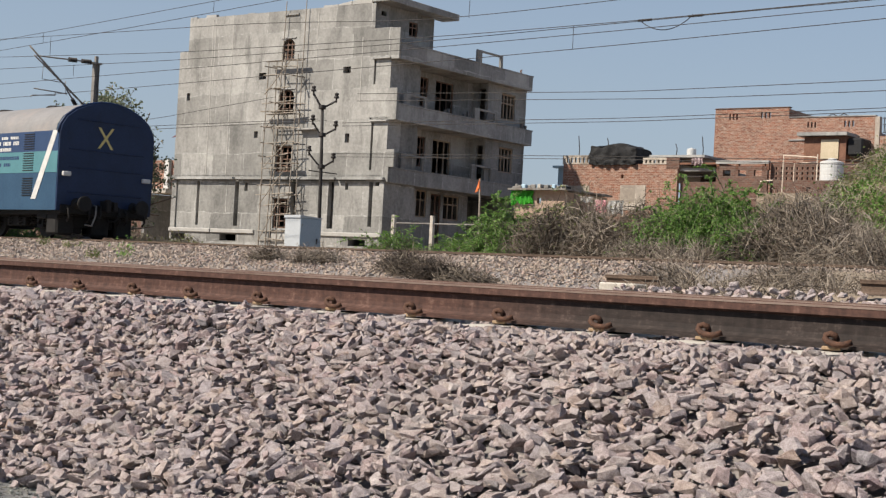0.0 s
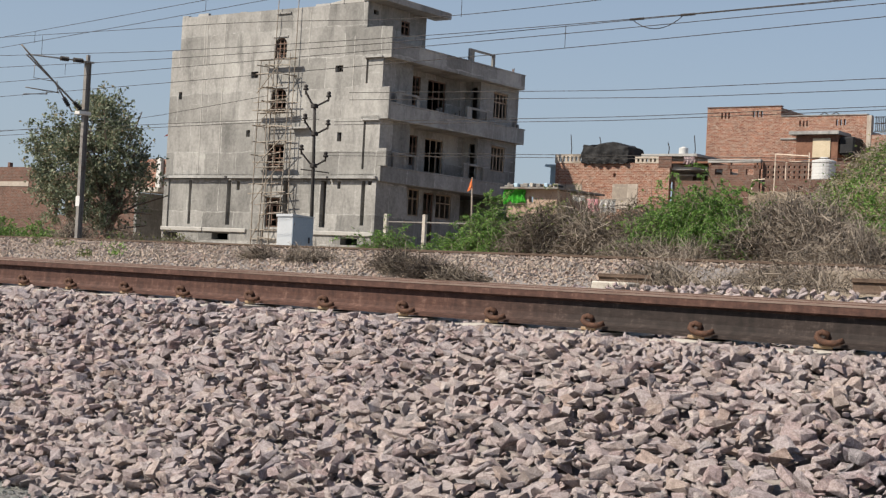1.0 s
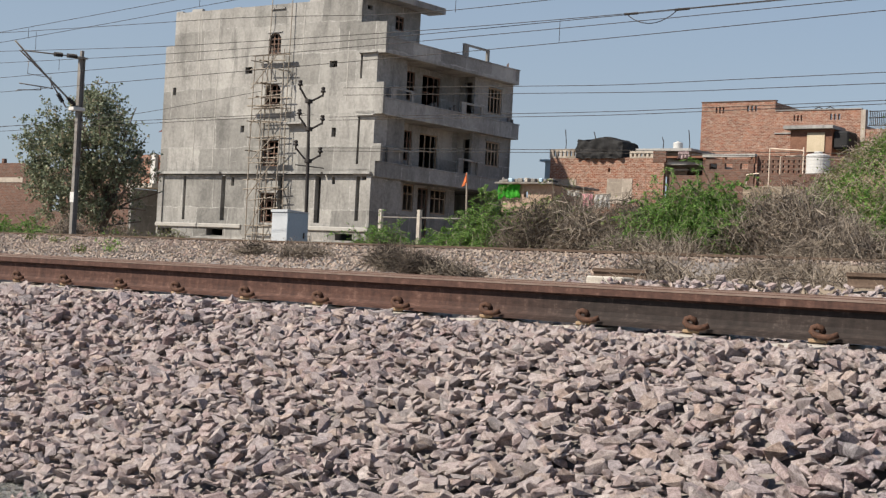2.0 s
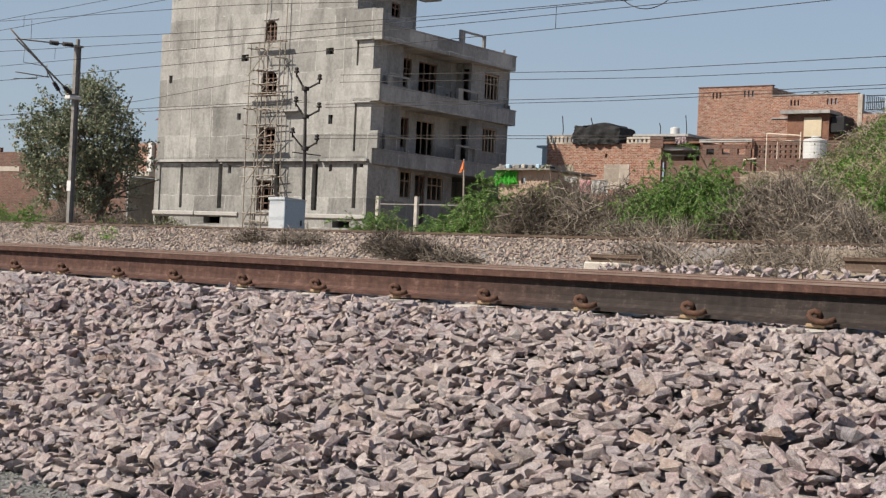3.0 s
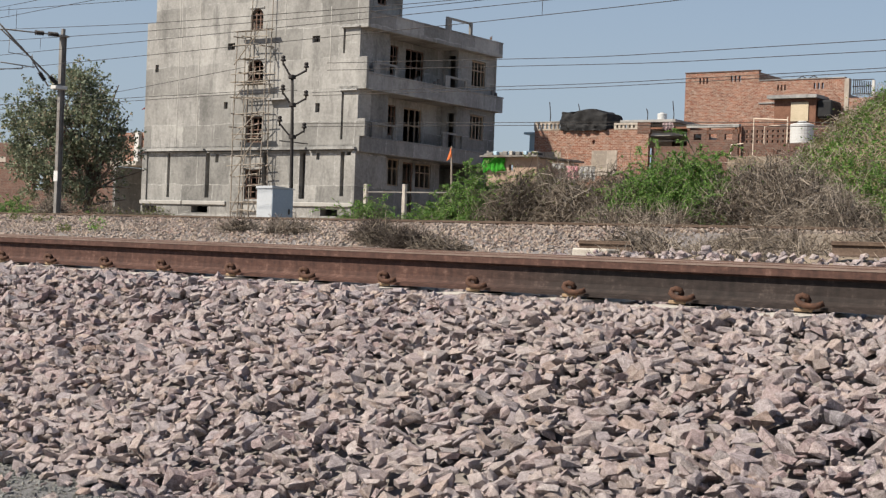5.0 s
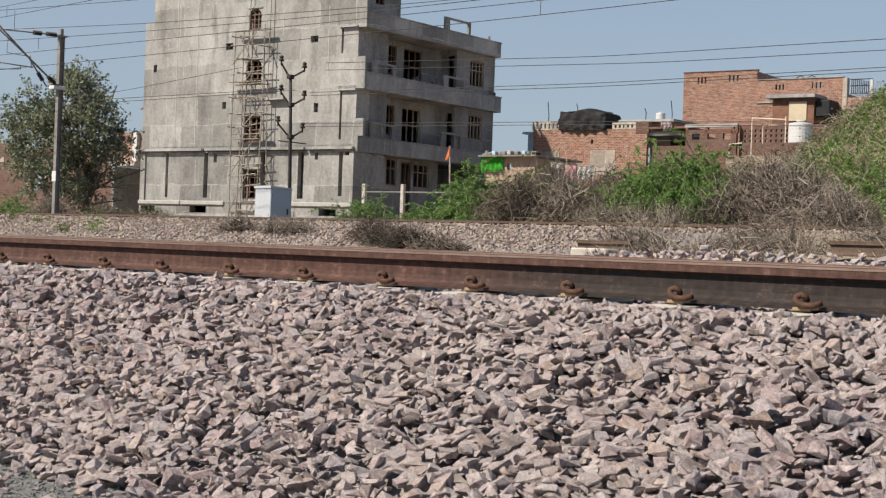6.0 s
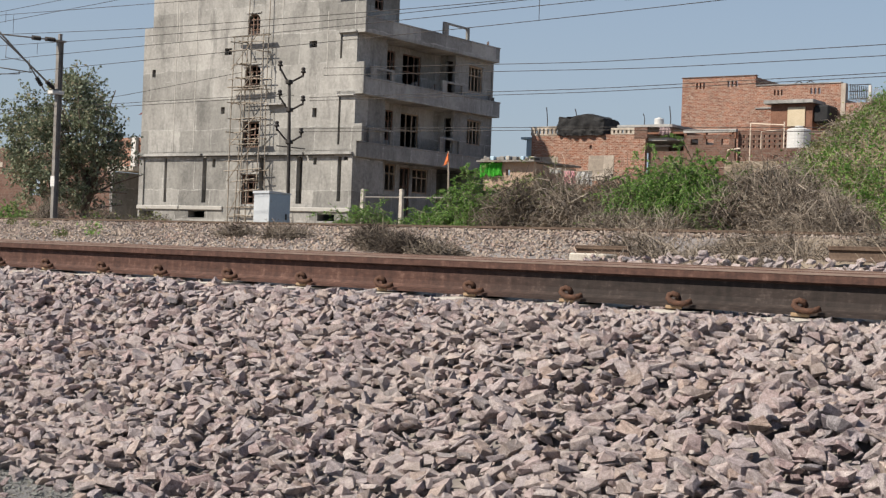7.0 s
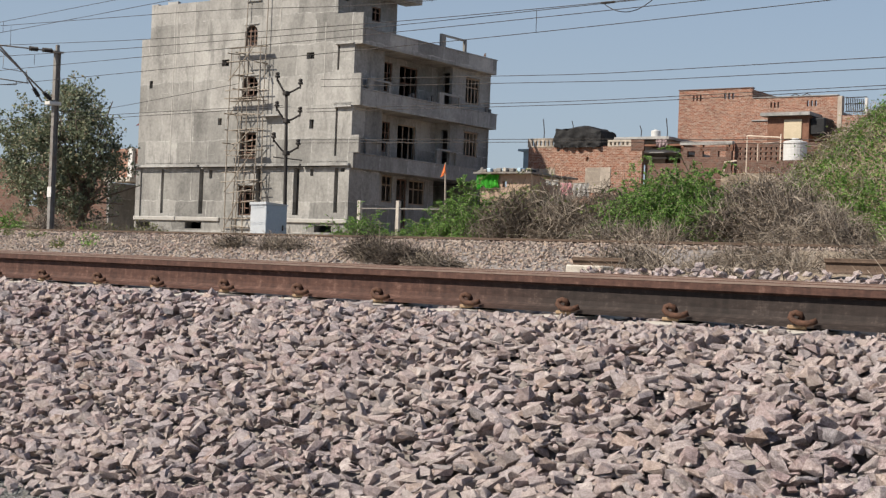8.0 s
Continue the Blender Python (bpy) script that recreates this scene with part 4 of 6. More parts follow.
    part("underframe", bm, M_GRIME, t)
    bm = bmesh.new()
    box(bm, -0.16, 0.04, -1.50, 1.50, 0.72, 0.98)
    part("headstock", bm, M_GRIME, t, bevel=0.02)
    for y in (-1.30, -0.62, -0.36, 0.42, 0.66, 1.28):  # pipe stubs and brackets below the buffer beam
        bm = bmesh.new()
        tube(bm, [(0.02, y, 0.92), (0.14, y, 0.86), (0.17, y + 0.03, 0.62), (0.02, y + 0.05, 0.50)], 0.035, 6)
        part("brake_pipe", bm, M_GRIME, t, smooth=True)
    for y in (-1.1, 0.1, 0.9):
        bm = bmesh.new()
        box(bm, -0.9, -0.3, y - 0.30, y + 0.30, 0.10, 0.72)
        part("brake_cylinder_box", bm, M_GRIME, t, bevel=0.06)
    for y in (-0.98, 0.98):
        bm = bmesh.new()
        lathe(bm, [(0.17, 0.02), (0.13, 0.10), (0.10, 0.12), (0.10, 0.45), (0.23, 0.47), (0.235, 0.51), (0.20, 0.53)], (0, y, 1.02), 16, "x")
        part("buffer", bm, M_GRIME, t, "round sprung buffer", smooth=False)
    bm = bmesh.new()
    box(bm, -0.05, 0.30, -0.16, 0.16, 0.86, 1.16)
    box(bm, 0.28, 0.46, -0.20, -0.06, 0.82, 1.20)
    box(bm, 0.28, 0.42, 0.06, 0.20, 0.86, 1.14)
    part("coupler", bm, M_GRIME, t, bevel=0.02)
    for y, sag in ((-0.42, 0.62), (0.36, 0.45), (-0.25, 0.5)):
        bm = bmesh.new()
        tube(bm, [(0.02, y, 1.02), (0.22, y, 0.98), (0.30, y - 0.06, 0.70), (0.26, y - 0.14, 1.02 - sag), (0.12, y - 0.30, 0.95 - sag * 0.85)], 0.028, 6)
        part("brake_hose", bm, M_STEEL if y < -0.4 else M_GRIME, t, smooth=True)
    for k in range(3):
        bm = bmesh.new()
        box(bm, -0.9 + 0.05 * k, -0.6 + 0.05 * k, -1.0 + 0.8 * k, -0.35 + 0.8 * k, 0.16, 0.70)
        part("brake_gear", bm, M_GRIME, t, bevel=0.03)
    for x0, x1, y0, y1, z0 in ((-16.0, -13.2, -1.3, 1.3, 0.30), (-12.6, -9.4, -1.35, 1.35, 0.25), (-8.8, -6.2, -1.3, 1.3, 0.32), (-4.9, -1.4, -0.72, 0.72, 0.36), (-1.3, -0.5, -0.9, 0.9, 0.34), (-20.0, -16.5, -0.72, 0.72, 0.36)):
        bm = bmesh.new()
        box(bm, x0, x1, y0, y1, z0, 0.70)
        part("underfloor_box", bm, M_GRIME, t, bevel=0.03)
    for x in (-0.5, -1.1, -5.2):
        bm = bmesh.new()
        box(bm, x - 0.3, x + 0.25, -1.42, -1.2, 0.56, 0.80)
        part("footboard", bm, M_GRIME, t, bevel=0.02)
    spin = []
    for bx in (-3.1, -18.2):
        bog = new("bogie")
        bog.parent = t
        for y in (-1.05, 1.05):
            bm = bmesh.new()
            box(bm, bx - 1.75, bx + 1.75, y - 0.06, y + 0.06, 0.62, 0.80)
            box(bm, bx - 0.55, bx + 0.55, y - 0.07, y + 0.07, 0.34, 0.62)
            for k in (-1.448, 1.448):
                box(bm, bx + k - 0.18, bx + k + 0.18, y - 0.10, y + 0.10, 0.30, 0.64)
            part("side_frame", bm, M_GRIME, bog, bevel=0.015)
            for k in (-1.85, -1.05, -0.28, 0.28, 1.05, 1.85):
                bm = bmesh.new()
                pts = [(bx + k + 0.09 * math.cos(a * 0.8), y * 1.06 + 0.09 * math.sin(a * 0.8), 0.34 + 0.0135 * a) for a in range(24)]
                tube(bm, pts, 0.022, 5)
                part("coil_spring", bm, M_GRIME, bog, smooth=True)
        for k in (-1.448, 1.448):
            bm = bmesh.new()
            for y in (-0.838, 0.838):
                lathe(bm, [(0.08, y - 0.07), (0.42, y - 0.065), (0.4575, y - 0.06), (0.4575, y + 0.05), (0.40, y + 0.065), (0.12, y + 0.07)], (0, 0, 0), 28, "y")
            lathe(bm, [(0.08, -1.15), (0.08, 1.15)], (0, 0, 0), 12, "y")
            for j in range(6):
                a = j * math.pi / 3
                for y in (-0.915, 0.905):
                    box(bm, 0.26 * math.cos(a) - 0.02, 0.26 * math.cos(a) + 0.02, y, y + 0.012, 0.26 * math.sin(a) - 0.02, 0.26 * math.sin(a) + 0.02)
            w = part("wheelset", bm, M_GRIME, t)
            w.location = (bx + k, 0, 0.4575)
            spin.append(w)
    return t, spin


# ---- lineside posts and wires ----
def build_mast():
    t = thing("overhead_line_mast", pose(-43.8, 21.9, 0.3), "rusty grey steel mast carrying an overhead wire bracket", "mast")
    bm = bmesh.new()
    for y in (-0.09, 0.08):
        box(bm, -0.085, 0.085, y, y + 0.012, 0, 6.45)
    box(bm, -0.006, 0.006, -0.078, 0.08, 0, 6.45)
    part("steel_post", bm, M_STEEL, t)
    bm = bmesh.new()
    box(bm, -0.3, 0.3, -0.3, 0.3, -0.4, 0.25)
    part("footing", bm, M_CONC, t, bevel=0.03)
    Z = 0.3
    def bar(name, pts, r, m, label=""):
        bm = bmesh.new()
        tube(bm, [(x + 43.8, y - 21.9, z - Z) for x, y, z in pts], r, 8)
        part(name, bm, m, t, label, smooth=True)
    X = -43.8
    bar("stay_tube", [(X, 21.9, 6.80), (X, 19.63, 6.72)], 0.024, M_STEEL)
    bar("bracket_tube", [(X, 21.85, 5.05), (X, 20.6, 5.98), (X, 19.37, 7.0)], 0.032, M_STEEL)
    bar("strut_tube", [(X, 21.4, 5.02), (X, 20.7, 5.9), (X, 19.55, 6.72)], 0.026, M_STEEL)
    bar("register_tube", [(X, 20.85, 5.60), (X, 19.6, 5.63)], 0.02, M_STEEL)
    bar("steady_arm", [(X, 20.4, 5.50), (X, 19.56, 5.40), (X, 19.50, 5.34)], 0.016, M_STEEL)
    bar("hanger", [(X, 20.75, 6.02), (X, 20.8, 5.6)], 0.014, M_STEEL)
    bar("hanger", [(X, 19.9, 6.46), (X, 19.88, 5.98), (X, 20.74, 5.95)], 0.012, M_STEEL)
    bar("hanger", [(X, 20.4, 5.50), (X, 20.4, 5.62)], 0.016, M_STEEL)
    for a, b in (((X, 21.7, 6.80), (X, 21.35, 6.785)), ((X, 21.15, 6.775), (X, 20.85, 6.765)), ((X, 21.72, 5.15), (X, 21.45, 5.35)), ((X, 21.25, 5.2), (X, 21.05, 5.45))):
        a, b = Vector(a), Vector(b)
        bm = bmesh.new()
        n = 9
        tube(bm, [(a + (b - a) * i / n) - Vector((X, 21.9, Z)) for i in range(n + 1)], 0.05, 10)
        for k, v in enumerate(bm.verts):
            if (k // 10) % 2:
                c = a + (b - a) * (k // 10) / n - Vector((X, 21.9, Z))
                v.co = c + (v.co - c) * 1.7
        part("insulator", bm, M_BLACKIRON, t, "dark ribbed insulator")
    bm = bmesh.new()
    box(bm, -0.16, 0.16, -0.32, 0.14, 4.66, 4.78)
    part("bracket_plate", bm, M_WHITEPAINT, t, "pale clamp plate", bevel=0.01)
    bm = bmesh.new()
    box(bm, -0.13, 0.13, -0.2, 0.16, 6.44, 6.50)
    box(bm, -0.05, 0.05, -0.05, 0.05, 6.50, 6.72)
    part("mast_cap", bm, M_STEEL, t)
    bm = bmesh.new()
    box(bm, -0.12, 0.12, -0.105, -0.093, 1.55, 1.9)
    part("number_plate", bm, M_WHITEPAINT, t, "small blank white plate")
    t.matrix_basis = pose(-43.8, 21.9, 0.3, 0, 0, 0)


WIRES = [
    (19.6, [(-45.67, 7.41), (-39.45, 7.50), (-34.18, 7.59)]), (19.6, [(-45.63, 7.06), (-37.88, 7.19), (-31.40, 7.33)]),
    (19.4, [(-43.82, 7.29), (-38.01, 7.02), (-31.35, 6.72), (-25.3, 6.23), (-22.2, 6.19), (-19.3, 6.18)]),
    (19.6, [(-43.38, 6.67), (-35.47, 6.23), (-28.31, 5.98), (-25.04, 5.86), (-18.80, 5.73), (-14.18, 5.68)]),
    (19.65, [(-45.55, 6.40), (-35.45, 6.02), (-27.85, 5.83), (-25.0, 5.78), (-18.8, 5.73), (-14.10, 5.67)]),
    (19.6, [(-45.49, 5.88), (-35.42, 5.74), (-27.84, 5.65), (-25.02, 5.61), (-18.21, 5.55), (-13.15, 5.53)]),
    (19.55, [(-45.44, 5.38), (-35.38, 5.31), (-29.5, 5.28), (-22.96, 5.24), (-18.19, 5.24), (-13.15, 5.27)]),
    (24.5, [(-54.29, 5.03), (-44.31, 5.17), (-37.63, 5.61)]),
    (28.0, [(-35.22, 6.09), (-25.64, 5.65), (-17.52, 5.53)]), (28.0, [(-35.20, 5.85), (-23.68, 5.36), (-17.50, 5.26)]),
    (29.0, [(-37.05, 5.32), (-26.37, 5.04), (-18.01, 4.98)]), (29.0, [(-37.04, 5.21), (-26.36, 4.94), (-18.00, 4.89)]),
    (32.0, [(-40.83, 4.61), (-28.60, 4.25), (-25.39, 4.14)]), (32.0, [(-40.82, 4.49), (-28.60, 4.16), (-25.39, 4.04)]),
    (26.0, [(-57.00, 5.33), (-54.24, 5.28), (-50.81, 5.24)]), (26.0, [(-56.97, 5.11), (-53.77, 5.11), (-50.39, 5.09)]),
]


def build_wires():
    for y, pts in WIRES:
        (a, za), (b, zb) = pts[0], pts[1]
        (c, zc), (d, zd) = pts[-2], pts[-1]
        e = 0.4 if y == 24.5 else 14  # one service wire ends at the building
        k = 2 if y >= 28 else 14
        pts = [(a - k, za + (za - zb) / (b - a) * k)] + pts + [(d + e, zd + (zd - zc) / (d - c) * e)]
        xs = np.linspace(pts[0][0], pts[-1][0], 60)
        zs = np.interp(xs, [p[0] for p in pts], [p[1] for p in pts])
        for _ in range(6):
            zs[1:-1] = (zs[:-2] + 2 * zs[1:-1] + zs[2:]) / 4
        bm = bmesh.new()
        tube(bm, [(float(x), y, float(z)) for x, z in zip(xs, zs)], 0.0085 if y < 25 else 0.010, 5)
        tagged(part("overhead_wire", bm, M_BLACKIRON), "thin dark overhead wire sagging along the tracks", "wire", "overhead wires")
    for x, z0, z1 in DROPPERS:
        bm = bmesh.new()
        tube(bm, [(x, 19.6, z0), (x, 19.6, z1)], 0.007, 5)
        tagged(part("wire_dropper", bm, M_BLACKIRON), "short vertical dropper between overhead wires", "wire", "wire droppers")
    bm = bmesh.new()
    pts = [(-19.0 + 1.35 * k / 12, 19.65, 5.75 - 0.26 * math.sin(math.pi * k / 12) ** 0.8) for k in range(13)]
    tube(bm, pts, 0.010, 5)
    tube(bm, [(-19.05, 19.65, 5.74), (-18.7, 19.65, 5.735)], 0.026, 6)
    tube(bm, [(-17.75, 19.65, 5.72), (-17.4, 19.65, 5.715)], 0.026, 6)
    tagged(part("jumper_wire", bm, M_BLACKIRON), "looped jumper between two overhead wires", "wire")


DROPPERS = [(-43.39, 7.06, 7.42), (-42.90, 6.62, 7.26), (-34.1, 7.28, 7.56), (-20.78, 5.26, 5.76), (-24.0, 6.22, 6.75), (-41.4, 5.90, 6.25)]


def build_line_pole():
    t = thing("telegraph_pole", pose(-34.33, 24.165, 0.3), "dark iron pole with three pairs of insulator arms", "pole")
    right = Vector((math.cos(radians(50)), math.sin(radians(50)), 0))
    up = Vector((0, 0, 1))
    at = lambda r, z: right * r + up * z
    bm = bmesh.new()
    tube(bm, [at(0.02, 0), at(-0.02, 2.0), at(-0.05, 3.4), at(-0.10, 4.85)], 0.062, 10, 0.045)
    part("pole_shaft", bm, M_BLACKIRON, t, smooth=True)
    for r0, z0, arms in ((-0.10, 4.83, ((-0.38, 5.22), (0.33, 5.05))), (-0.06, 3.98, ((-0.36, 4.33), (0.35, 4.19))), (-0.03, 3.00, ((-0.42, 3.37), (0.33, 3.20)))):
        for r, z in arms:
            bm = bmesh.new()
            tube(bm, [at(r0, z0), at(r0 + (r - r0) * 0.35, z0 + (z - z0) * 0.22), at(r, z)], 0.03, 6)
            part("arm", bm, M_BLACKIRON, t)
            bm = bmesh.new()
            lathe(bm, [(0.02, -0.08), (0.03, 0.05), (0.085, 0.06), (0.075, 0.11), (0.045, 0.14), (0.07, 0.16), (0.06, 0.21), (0.02, 0.23)], at(r - 0.01, z + 0.02), 12)
            part("bell_insulator", bm, M_BLACKIRON, t, "dark bell-shaped insulator", smooth=True)
        bm = bmesh.new()
        box(bm, -0.09, 0.09, -0.09, 0.09, z0 - 0.07, z0 + 0.06)
        part("clamp", bm, M_BLACKIRON, t, bevel=0.02).location = right * r0
    bm = bmesh.new()
    tube(bm, [at(-0.42, 2.86), at(0.46, 2.80)], 0.018, 6)
    part("cross_rod", bm, M_BLACKIRON, t)


def build_cabinet():
    t = thing("relay_cabinet", pose(-34.47, 23.64, 0.25, 0, 0, -2), "white steel trackside cabinet with a hooded top", "cabinet")
    bm = bmesh.new()
    box(bm, -0.38, 0.38, -0.40, 0.40, 0.0, 1.42)
    part("body", bm, M_CABINET, t, bevel=0.012)
    bm = bmesh.new()
    vs = box(bm, -0.40, 0.41, -0.43, 0.43, 1.42, 1.45)
    for v in vs[4:]:
        v.co.z += 0.05 * (1 if v.co.y < 0 else 0)
    part("hood", bm, M_CABINET, t)
    # door coloured blue-grey to stand in for shade on this side
    bm = bmesh.new()
    box(bm, 0.38, 0.395, -0.395, 0.395, 0.02, 1.41)
    d = part("door", bm, M_DOOR_SHADE, t, "door tinted blue-grey as the shaded side", bevel=0.004)
    bm = bmesh.new()
    box(bm, 0.392, 0.42, 0.22, 0.26, 0.65, 0.82)
    part("handle", bm, M_BLACKIRON, d)
    for z in (0.25, 1.15):
        bm = bmesh.new()
        tube(bm, [(0.395, -0.34, z), (0.395, -0.34, z + 0.09)], 0.012, 6)
        part("hinge", bm, M_STEEL, d)
    bm = bmesh.new()
    box(bm, -0.5, 0.5, -0.52, 0.52, -0.5, 0.0)
    part("plinth", bm, M_CONC, t, bevel=0.02)


# ---- houses ----
M_CABINET = worn("pale_grey_enamel", (0.37, 0.39, 0.41), (0.44, 0.46, 0.48), 2, 18, 0.45, bump=0.03)
M_PALEWALL = plaster_mat("limewashed_plaster", (0.27, 0.235, 0.20), (0.35, 0.305, 0.26), (0.43, 0.385, 0.33))
M_PINKWALL = plaster_mat("pink_plaster", (0.28, 0.20, 0.15), (0.35, 0.26, 0.20), (0.42, 0.325, 0.255))
M_TARP = worn("black_tarpaulin", (0.008, 0.008, 0.009), (0.02, 0.02, 0.022), 2, 14, 0.75, bump=0.5, depth=0.05)
M_SHED = worn("rust_sheet", (0.12, 0.055, 0.035), (0.22, 0.11, 0.07), 2, 16, 0.8)
M_SHUTTER = worn("pale_shutter", (0.42, 0.35, 0.24), (0.55, 0.46, 0.33), 2, 16, 0.7)
M_GREENCLOTH = worn("bright_green_cloth", (0.045, 0.36, 0.025), (0.08, 0.50, 0.045), 4, 30, 0.8)
M_ORANGE = worn("orange_cloth", (0.62, 0.16, 0.05), (0.78, 0.24, 0.08), 4, 30, 0.8)
M_REDFLAG = worn("dark_red_cloth", (0.10, 0.02, 0.02), (0.18, 0.04, 0.03), 4, 30, 0.8)
M_PINKCLOTH = worn("pink_cloth", (0.60, 0.28, 0.32), (0.72, 0.40, 0.42), 4, 30, 0.85)
M_PALEPINK = worn("faded_pink_cloth", (0.45, 0.34, 0.35), (0.58, 0.48, 0.48), 4, 30, 0.85)
M_BLUEWALL = worn("pale_blue_paint", (0.28, 0.40, 0.48), (0.40, 0.52, 0.60), 2, 20, 0.7)
M_PIPE = worn("cream_pipe", (0.55, 0.45, 0.36), (0.68, 0.58, 0.48), 3, 20, 0.6)
TURN = 8.42


def slab(parent, name, x0, x1, y0, y1, z0, z1, m, bevel=0.0, label=""):
    bm = bmesh.new()
    box(bm, x0, x1, y0, y1, z0, z1)
    return part(name, bm, m, parent, label, bevel=bevel)


def slots(x0, x1, z0, z1, n):
    w = (x1 - x0) / (2 * n - 1)
    return [(x0 + 2 * k * w, x0 + (2 * k + 1) * w, z0, z1) for k in range(n)]


def house_wall(parent, name, x0, x1, y0, y1, z0, z1, m, holes=()):
    bm = bmesh.new()
    wall(bm, x0, x1, z0, z1, y0, y1, list(holes))
    return part(name, bm, m, parent)


def tank(m, label, r=0.55, h=1.05):
    t = thing("water_tank", m, label, "water tank")
    bm = bmesh.new()
    prof = [(r * 0.97, 0.0), (r, 0.04)]
    for k in range(5):
        z = 0.05 + k * (h - 0.12) / 5
        prof += [(r, z + 0.02), (r * 0.99, z + 0.05), (r, z + 0.09)]
    prof += [(r, h - 0.03), (r * 0.95, h), (r * 0.5, h + 0.10 * r), (r * 0.36, h + 0.13 * r)]
    lathe(bm, prof, n=24)
    part("tank_body", bm, M_WHITE, t, smooth=False)
    bm = bmesh.new()
    lathe(bm, [(r * 0.34, h + 0.12 * r), (r * 0.36, h + 0.24 * r), (r * 0.3, h + 0.28 * r)], n=16)
    part("lid", bm, M_WHITE, t)
    return t


def pipes(name, at, runs, m, label, category, r=0.03):
    t = thing(name, at, label, category)
    for run in runs:
        bm = bmesh.new()
        tube(bm, run, r, 6)
        part("pipe", bm, m, t)
    return t


def build_brick_house():
    t = thing("brick_house", pose(-52.57, 71.74, 0, 0, 0, TURN), "tall red brick house with slotted parapets", "house")
    h = slots(0.94, 1.53, 10.9, 11.28, 3) + slots(3.04, 3.69, 10.95, 11.34, 3)
    house_wall(t, "tower_wall", 0, 4.88, 0, 0.25, 0.5, 11.58, M_BRICK, h)
    slab(t, "tower_side", 0, 0.25, 0.25, 7, 0.5, 11.45, M_BRICK)
    slab(t, "tower_side", 4.63, 4.88, 0.25, 7, 0.5, 11.5, M_BRICK)
    slab(t, "tower_roof", 0.25, 4.63, 0.25, 7, 10.5, 10.65, M_SLAB)
    slab(t, "coping", -0.04, 4.92, -0.04, 0.29, 11.58, 11.63, M_BRICK2)
    h = slots(6.07, 6.62, 10.32, 10.66, 3) + slots(8.35, 8.96, 10.34, 10.7, 3)
    house_wall(t, "wing_wall", 4.88, 10.25, 0, 0.25, 0.5, 10.95, M_BRICK, h)
    slab(t, "wing_coping", 4.90, 10.25, -0.05, 0.30, 10.95, 11.0, M_SLAB)
    slab(t, "wing_roof", 4.9, 10.25, 0.25, 7, 9.9, 10.05, M_SLAB)
    slab(t, "string_course", 4.92, 6.4, -0.06, 0.0, 9.55, 9.62, M_SLAB)
    slab(t, "wing_side", 10.0, 10.25, 0.25, 7, 0.5, 9.9, M_BRICK)
    slab(t, "white_pillar", 10.25, 10.52, -0.05, 0.35, 9.0, 10.9, M_PALEWALL)
    slab(t, "terrace", 10.25, 13.5, 0, 5, 9.0, 9.75, M_BRICK)
    slab(t, "terrace_wall", 10.25, 13.5, 0, 0.25, 0.5, 9.0, M_BRICK)
    for k in range(11):
        slab(t, "railing_bar", 10.72 + 0.11 * k, 10.76 + 0.11 * k, 0.1, 0.14, 9.95, 10.85 - 0.02 * k, M_BLACKIRON)
    for z in (9.95, 10.4, 10.78):
        slab(t, "railing_rail", 10.66, 11.95, 0.09, 0.15, z, z + 0.05, M_BLACKIRON)
    slab(t, "railing_post", 11.85, 12.0, 0.05, 0.2, 9.75, 10.75, M_WHITEPAINT)
    # lean-to in front
    slab(t, "lean_to_wall", 6.6, 9.15, -1.6, -0.02, 0.6, 9.6, M_SHED)
    slab(t, "lean_to_roof", 6.25, 9.3, -1.95, -0.01, 9.62, 9.82, M_SLAB)
    slab(t, "shutter", 7.65, 8.72, -1.66, -1.6, 8.28, 9.4, M_SHUTTER)
    slab(t, "awning", 9.16, 10.1, -1.5, -0.03, 8.45, 9.5, M_TARP, 0.1)
    for x in (7.3, 8.0):
        bm = bmesh.new()
        tube(bm, [(x, 0.12, 11.0), (x + 0.3, 0.12, 11.14), (x + 0.55, 0.12, 11.0)], 0.03, 5)
        part("loose_hose", bm, M_BLACKIRON, t)


